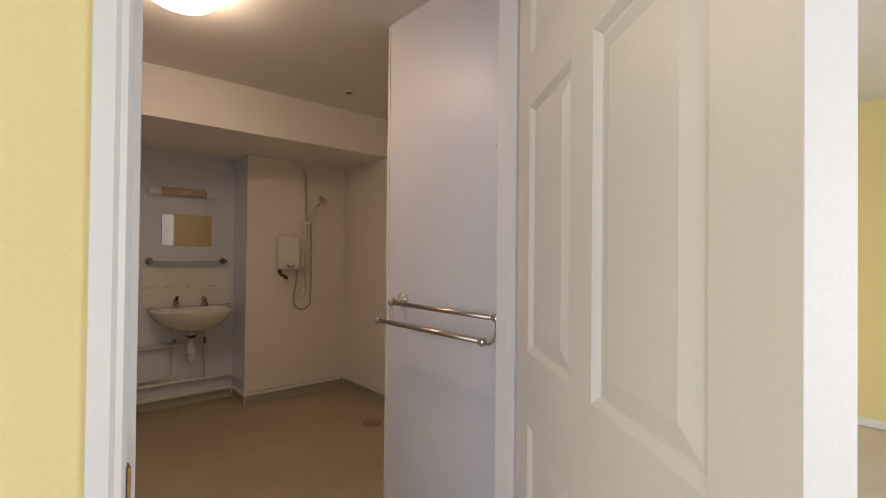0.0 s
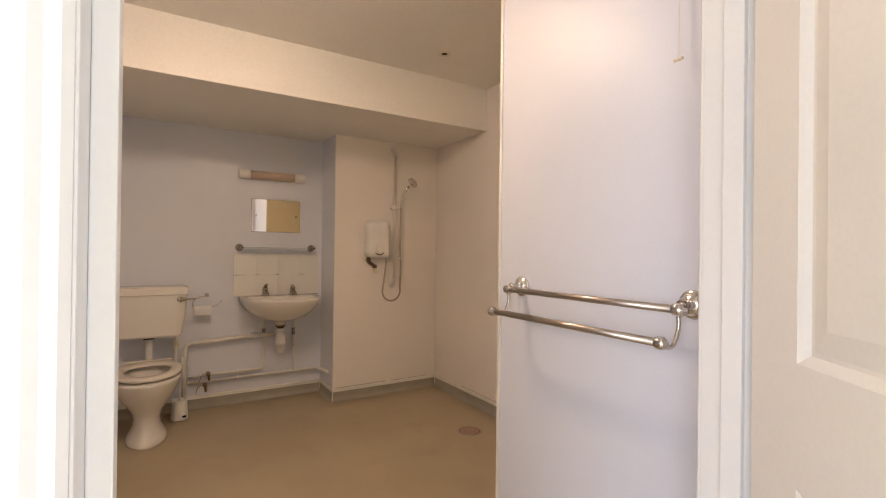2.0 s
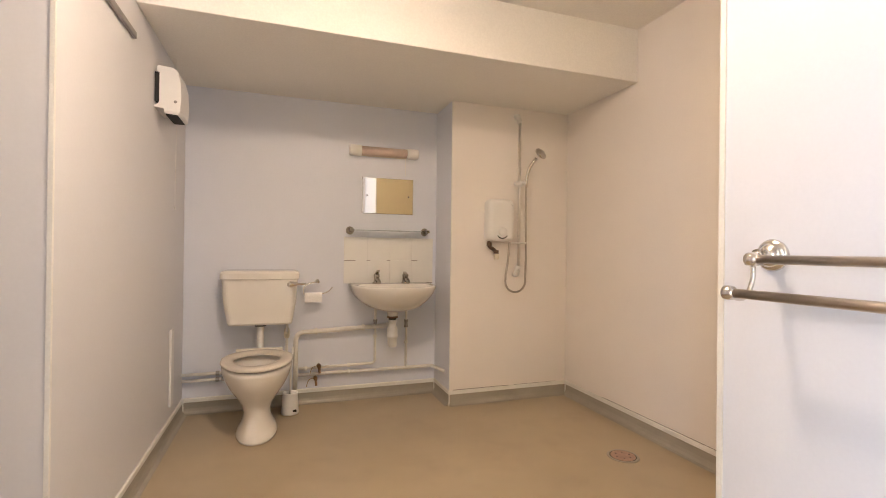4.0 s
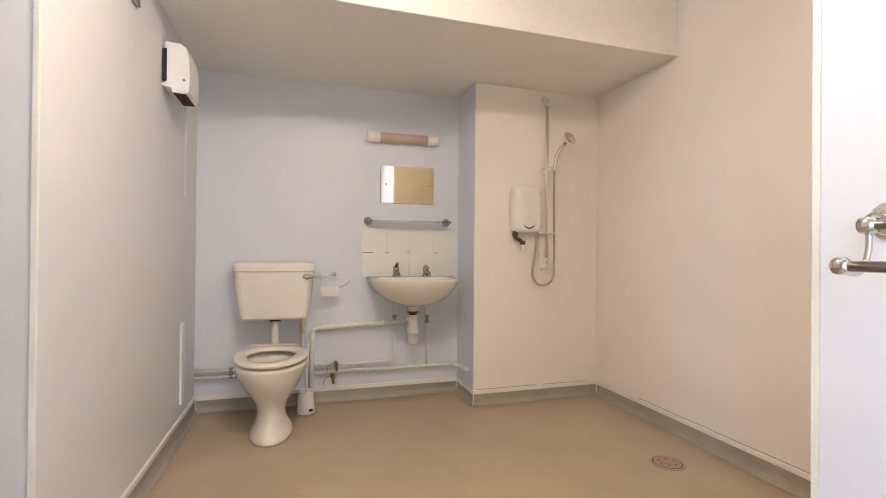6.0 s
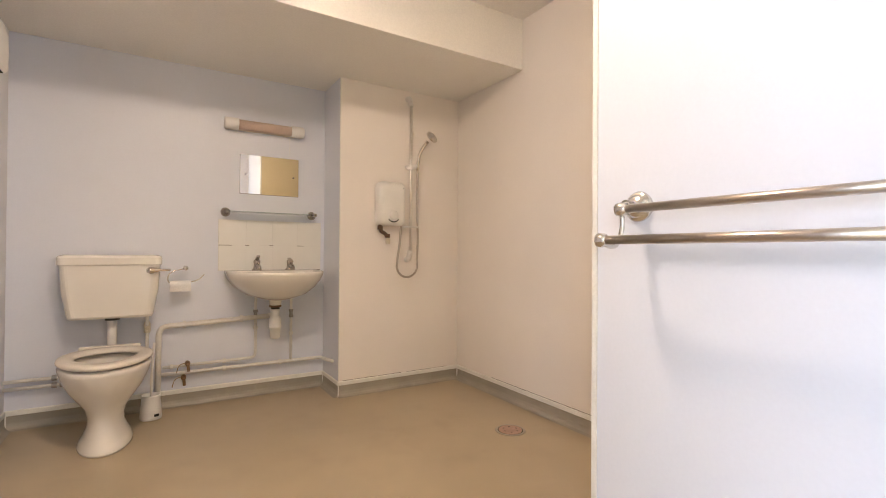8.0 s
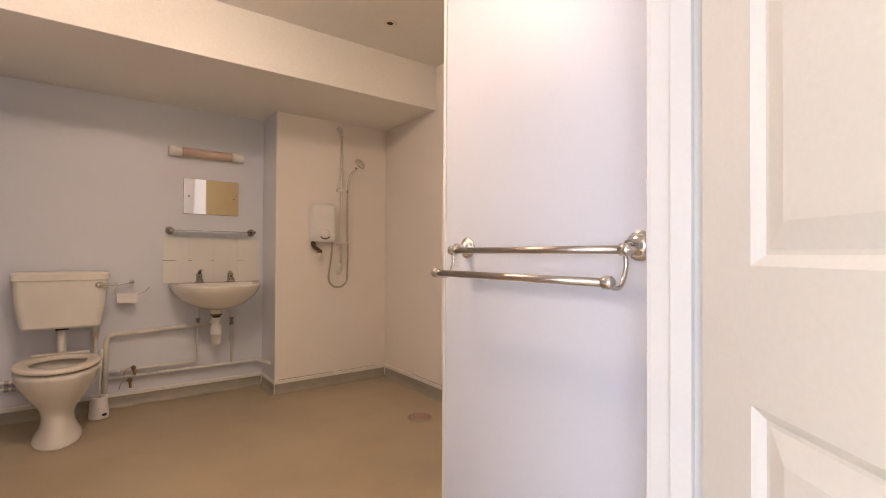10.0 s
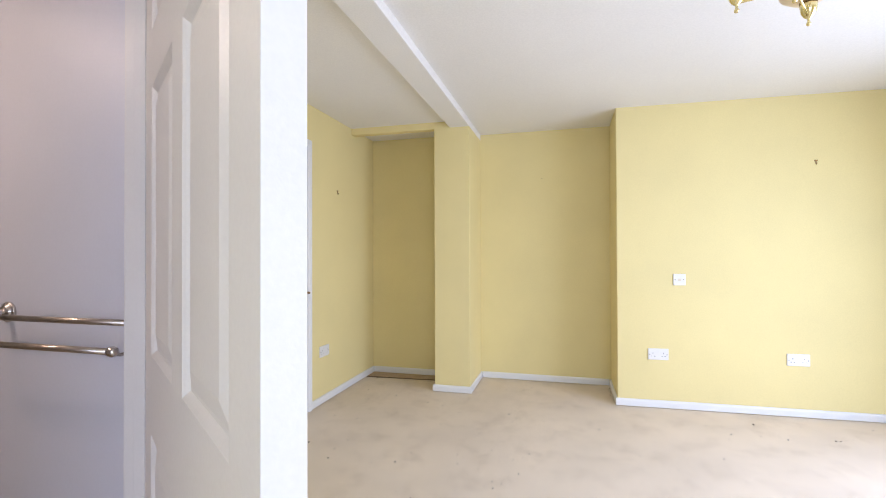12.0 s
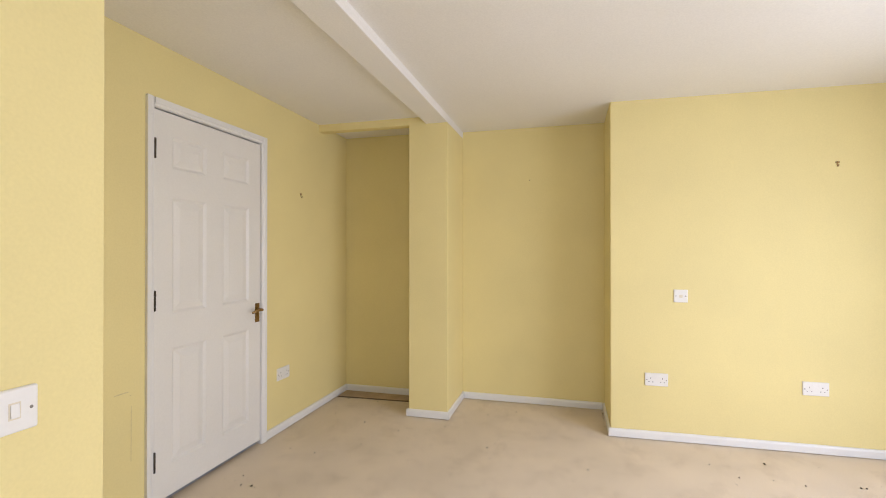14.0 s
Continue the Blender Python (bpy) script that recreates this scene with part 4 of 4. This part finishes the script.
for vx, vz in ((1.078, 0.252), (1.058, 0.176)):
    bm = lathe(bmesh.new(), [(0.0, 0.0), (0.012, 0.0), (0.014, -0.02), (0.010, -0.03), (0.012, -0.045), (0.0, -0.047)], (vx, 4.570, vz), "y", 12)
    tube(bm, [(vx, 4.535, vz), (vx + 0.004, 4.527, vz - 0.03), (vx + 0.004, 4.525, vz - 0.042)], 0.008, 10, 0.01)
    ob = thing("drain_tap", "dull metal drain tap on the low pipe", "valve", pose(0, 0, 0), group="drain taps")
    part("tap_body", bm, BRASSNUT, ob, "tarnished brass tap body", smooth=True)
    part("wire_loop", tube(bmesh.new(), [(vx - 0.01, 4.530, vz + 0.008), (vx - 0.045, 4.525, vz), (vx - 0.055, 4.527, vz - 0.045)], 0.0022, 6, 0.03), OLDBRASS, ob)


# ---- shower ----
def shower():
    ob = thing("electric_shower", "white electric shower unit on the boxed wall", "shower", pose(2.196, 4.30, 1.199))
    bm = bmesh.new()

    def r(g, y, rad):
        return [(x, y, z) for x, z, _ in rrect(-0.092 + g, -0.140 + g, 0.092 - g, 0.140 - g, 0, rad)]
    ring_loft(bm, [r(0.004, 0.0, 0.030), r(0.0, -0.02, 0.034), r(0.0, -0.058, 0.036), r(0.003, -0.072, 0.036), r(0.010, -0.083, 0.034), r(0.022, -0.090, 0.028), r(0.035, -0.092, 0.02)])
    part("casing", bm, PLASTIC, ob, smooth=True)
    bm = bmesh.new()
    tube(bm, arc((0, -0.090, -0.075), 0.042, radians(215), radians(325), ((1, 0, 0), (0, 0, 1))), 0.004, 8, 0)
    part("control_slot", bm, DARK, ob)
    part("control_knob", lathe(bmesh.new(), [(0.0, 0.0), (0.030, 0.0), (0.029, -0.012), (0.024, -0.016), (0.0, -0.017)], (0.0, -0.088, -0.075), "y", 28), PLASTIC, ob, smooth=True)
    part("badge", boxes((0.045, -0.0905, 0.095, 0.070, -0.089, 0.103), bevel=0.0006), STEEL, ob)
    bm = tube(bmesh.new(), [(-0.07, -0.04, -0.135), (-0.07, -0.04, -0.175), (-0.035, -0.042, -0.190), (-0.018, -0.045, -0.215)], 0.012, 12, 0.025)
    for p in ((-0.07, -0.04, -0.155), (-0.022, -0.045, -0.205)):
        lathe(bm, [(0.012, -0.012), (0.017, -0.012), (0.017, 0.012), (0.012, 0.012)], p, "z", 10)
    part("inlet_pipe", bm, RUST, ob, "corroded brown inlet elbow")
    part("inlet_cap", lathe(bmesh.new(), [(0.0, -0.255), (0.014, -0.255), (0.016, -0.235), (0.012, -0.215), (0.0, -0.214)], (-0.018, -0.045, 0), seg=12), CREAMPLASTIC, ob)


def shower_rail():
    ob = thing("shower_rail", "chrome riser rail with hand shower and hose", "shower rail", pose(2.336, 4.30, 0.868))
    part("rail", lathe(bmesh.new(), [(0.0, 0.0), (0.0095, 0.0), (0.0095, 1.02), (0.0, 1.02)], (0, -0.05, 0), seg=16), BRIGHTRAIL, ob, smooth=True)
    for z in (0.0, 1.015):
        s = -1 if z == 0 else 1
        bm = tube(bmesh.new(), [(0, -0.002, z + s * 0.025), (-0.002, -0.03, z + s * 0.02), (0, -0.05, z - s * 0.035)], lambda t: 0.020 - 0.004 * t, 14, 0.03)
        part("end_bracket", bm, PLASTIC, ob, "white plastic rail end bracket", smooth=True)
    bm = lathe(bmesh.new(), [(0.010, -0.018), (0.022, -0.016), (0.023, 0.016), (0.010, 0.018)], (0, -0.05, 0.58), seg=18)
    tube(bm, [(-0.035, -0.055, 0.575), (0.0, -0.052, 0.58), (0.035, -0.075, 0.588)], 0.014, 12, 0.02)
    part("slider", bm, PLASTIC, ob, "white plastic slider", smooth=True)
    bm = tube(bmesh.new(), [(0.036, -0.078, 0.555), (0.037, -0.082, 0.62), (0.050, -0.095, 0.69), (0.085, -0.125, 0.745)], lambda t: 0.0095 + 0.002 * t, 14, 0.05)
    part("handset_handle", bm, CHROME, ob, smooth=True)
    bm = bmesh.new()
    lathe(bm, [(0.0, 0.016), (0.018, 0.015), (0.035, 0.006), (0.037, -0.004), (0.032, -0.008), (0.0, -0.008)], (0, 0, 0), seg=26)
    tilt = pose(0.104, -0.146, 0.772, 52, 30, 0) @ Matrix.Diagonal((1.15, 1.15, 1.1, 1.0))
    bmesh.ops.transform(bm, matrix=tilt, verts=bm.verts)
    part("shower_head", bm, CHROME, ob, "chrome round hand-shower head", smooth=True)
    loop = [(-0.072, -0.06, 0.19), (-0.085, -0.065, 0.06), (-0.102, -0.065, -0.03)] + [tuple(p) for p in arc((-0.030, -0.066, -0.065), 0.074, radians(165), radians(372), ((1, 0, 0), (0, 0, 1)), 16)] + [(0.045, -0.07, 0.10), (0.036, -0.078, 0.30), (0.036, -0.078, 0.56)]
    smooth = smooth_path(loop, 0.05, 4)
    fine = []
    for a, b in zip(smooth, smooth[1:]):
        k = max(1, int((b - a).length / 0.003))
        fine += [a.lerp(b, i / k) for i in range(k)]
    count = [0]

    def ribbed(t):
        count[0] += 1
        return 0.0075 if count[0] % 2 else 0.0066
    part("hose", tube(bmesh.new(), fine, ribbed, 10, 0), HOSE, ob, "ribbed chrome shower hose", smooth=True)
    bm = lathe(bmesh.new(), [(0.010, -0.004), (0.045, -0.004), (0.052, 0.004), (0.050, 0.006), (0.040, 0.0), (0.010, 0.0)], (0, -0.055, 0.185), seg=24)
    part("soap_dish", bm, PLASTIC, ob, "clear plastic soap dish ring", smooth=True)


shower()
shower_rail()
drain = thing("floor_drain", "round pinkish drain cover set in the vinyl floor", "floor drain", pose(2.442, 3.356, 0))
part("drain_rim", lathe(bmesh.new(), [(0.066, 0.0), (0.076, 0.001), (0.072, 0.004), (0.064, 0.004), (0.062, 0.001)], (0, 0, 0), seg=36), COVE, drain, smooth=True)
part("drain_gap", lathe(bmesh.new(), [(0.056, 0.001), (0.0635, 0.001), (0.0635, 0.0028), (0.056, 0.0028)], (0, 0, 0), seg=36), DARK, drain)
part("drain_plate", lathe(bmesh.new(), [(0.0, 0.001), (0.0585, 0.001), (0.0585, 0.0045), (0.0, 0.0048)], (0, 0, 0), seg=36), DRAIN, drain)
for k in range(6):
    a = k * math.pi / 3
    part("drain_hole", lathe(bmesh.new(), [(0.0, 0.0046), (0.004, 0.0046), (0.004, 0.0052), (0.0, 0.0052)], (0.036 * math.cos(a), 0.036 * math.sin(a), 0), seg=10), DARK, drain)


# ---- towel rail ----
def towel_rail():
    ob = thing("towel_rail", "double chrome towel rail with round rosettes", "towel rail", pose(1.868, 0, 0))
    y0, y1, zu, zl, xu, xl = 1.615, 2.222, 0.988, 0.918, -0.063, -0.130
    for y in (y0, y1):
        ros = part("rosette", lathe(bmesh.new(), [(0.0, 0.0), (0.034, 0.0), (0.035, -0.005), (0.031, -0.009), (0.026, -0.010), (0.025, -0.015), (0.019, -0.019), (0.012, -0.021), (0.0095, -0.028), (0.0095, -0.048), (0.013, -0.052), (0.0, -0.053)], (0, y, 0.997), "x", 32), CHROME, ob, smooth=True)
        part("bar_end", lathe(bmesh.new(), [(0.0, -0.024), (0.006, -0.022), (0.007, -0.014), (0.014, -0.011), (0.0155, 0.0), (0.014, 0.011), (0.007, 0.013), (0.0, 0.014)], (xu, y, zu), "y", 20), CHROME, ros, smooth=True)
        part("bar_end", lathe(bmesh.new(), [(0.0, -0.018), (0.008, -0.016), (0.0145, -0.008), (0.0155, 0.0), (0.0145, 0.008), (0.008, 0.014), (0.0, 0.015)], (xl, y, zl), "y", 20), CHROME, ros, smooth=True)
        part("swan_arm", tube(bmesh.new(), [(xu, y, zu - 0.01), (xu + 0.004, y, zu - 0.04), (xu - 0.015, y, zl - 0.012), (xl + 0.02, y, zl - 0.014), (xl, y, zl)], 0.0052, 12, 0.03), CHROME, ob, smooth=True)
    part("upper_bar", lathe(bmesh.new(), [(0.0, y0), (0.0095, y0), (0.0095, y1), (0.0, y1)], (xu, 0, zu), "y", 20), SATIN, ob, smooth=True)
    part("lower_bar", lathe(bmesh.new(), [(0.0, y0), (0.0095, y0), (0.0095, y1), (0.0, y1)], (xl, 0, zl), "y", 20), SATIN, ob, smooth=True)


towel_rail()

cord = thing("light_pull_cord", "thin white light pull cord with a small toggle", "pull cord", pose(1.846, 1.646, 1.575))
part("cord", tube(bmesh.new(), [(0, 0, 0.01), (0.003, 0.002, 0.35), (0, 0, 0.686)], 0.0018, 6, 0.1), TRIM, cord)
part("toggle", lathe(bmesh.new(), [(0.0, -0.012), (0.004, -0.011), (0.0045, 0.011), (0.0, 0.012)], (0, 0, 0.008), "y", 10), CREAMPLASTIC, cord)


# ---- side wall: dispenser, bars ----
def dispenser():
    ob = thing("towel_dispenser", "white plastic paper towel dispenser with dark mouth", "dispenser", pose(0.295, 3.90, 1.605))
    prof = [(0.018, 0.07), (0.0, 0.055), (0.0, 0.045), (0.045, 0.035), (0.048, 0.005), (0.112, 0.0), (0.122, 0.02), (0.126, 0.12), (0.122, 0.24), (0.108, 0.31), (0.085, 0.332), (0.02, 0.338), (0.012, 0.33), (0.012, 0.30), (0.024, 0.29), (0.024, 0.085)]
    bm = bmesh.new()
    ring_loft(bm, [[(x * 0.86, y, z * 0.64) for x, z in prof] for y in (0.0, 0.19)])
    part("housing", bm, PLASTIC, ob)
    # Black boxes stand for the shade in the mouth and behind the housing.
    part("mouth", boxes((0.046, 0.010, -0.003, 0.093, 0.18, 0.003)), DARK, ob)
    part("rear_slot", boxes((0.002, 0.003, 0.056, 0.0198, 0.187, 0.188)), DARK, ob)
    part("side_lip", box(bmesh.new(), 0.044, -0.003, 0.009, 0.098, 0.002, 0.020, bevel=0.0015), PLASTIC, ob)
    part("lock", lathe(bmesh.new(), [(0.0, 0.0), (0.007, 0.0), (0.006, -0.003), (0.0, -0.004)], (0.086, 0.0, 0.058), "y", 12), STEEL, ob)


dispenser()
solid("wall_batten", "grey metal batten fixed high on the side wall", "batten", box(bmesh.new(), 0.295, 2.965, 1.803, 0.309, 3.585, 1.829, bevel=0.003), STEEL)
solid("cable_cover", "white plastic cable cover on the side wall", "cable cover", box(bmesh.new(), 0.295, 4.262, 0.158, 0.307, 4.322, 0.562, bevel=0.003), PLASTIC)
side_cord = thing("emergency_cord", "thin white pull cord hanging by the side wall", "pull cord", pose(0.325, 4.20, 1.20))
part("cord", tube(bmesh.new(), [(0, 0, 0.012), (0.002, 0.002, 0.4), (0, 0, 0.764)], 0.0009, 6, 0.1), TRIM, side_cord)
part("toggle", lathe(bmesh.new(), [(0.0, -0.009), (0.004, -0.007), (0.005, 0.0), (0.003, 0.008), (0.0, 0.012)], (0, 0, 0), "z", 12), PLASTIC, side_cord, smooth=True)

# ---- ceiling lights ----
dome = thing("dome_ceiling_light", "round lit opal glass ceiling light", "ceiling light", pose(1.055, 2.605, 2.262))
part("base_ring", lathe(bmesh.new(), [(0.0, 0.0), (0.135, 0.0), (0.14, -0.006), (0.14, -0.022), (0.132, -0.026), (0.0, -0.026)], (0, 0, 0), seg=48), PLASTIC, dome, smooth=False)
part("opal_dome", lathe(bmesh.new(), [(0.134, -0.027), (0.138, -0.04), (0.13, -0.062), (0.105, -0.082), (0.06, -0.094), (0.0, -0.098)], (0, 0, 0), seg=48), DOMEGLOW, dome, "glowing opal glass dome", smooth=True)
spot = thing("recessed_spotlight", "small unlit recessed ceiling spotlight", "spotlight", pose(2.180, 3.280, 2.262))
part("bezel", lathe(bmesh.new(), [(0.018, -0.001), (0.020, -0.004), (0.036, -0.005), (0.040, -0.001), (0.040, 0.0)], (0, 0, 0), seg=28), CREAMPLASTIC, spot, smooth=True)
part("lamp_face", lathe(bmesh.new(), [(0.0, -0.002), (0.020, -0.002), (0.020, -0.0005), (0.0, -0.0005)], (0, 0, 0), seg=24), DARK, spot)
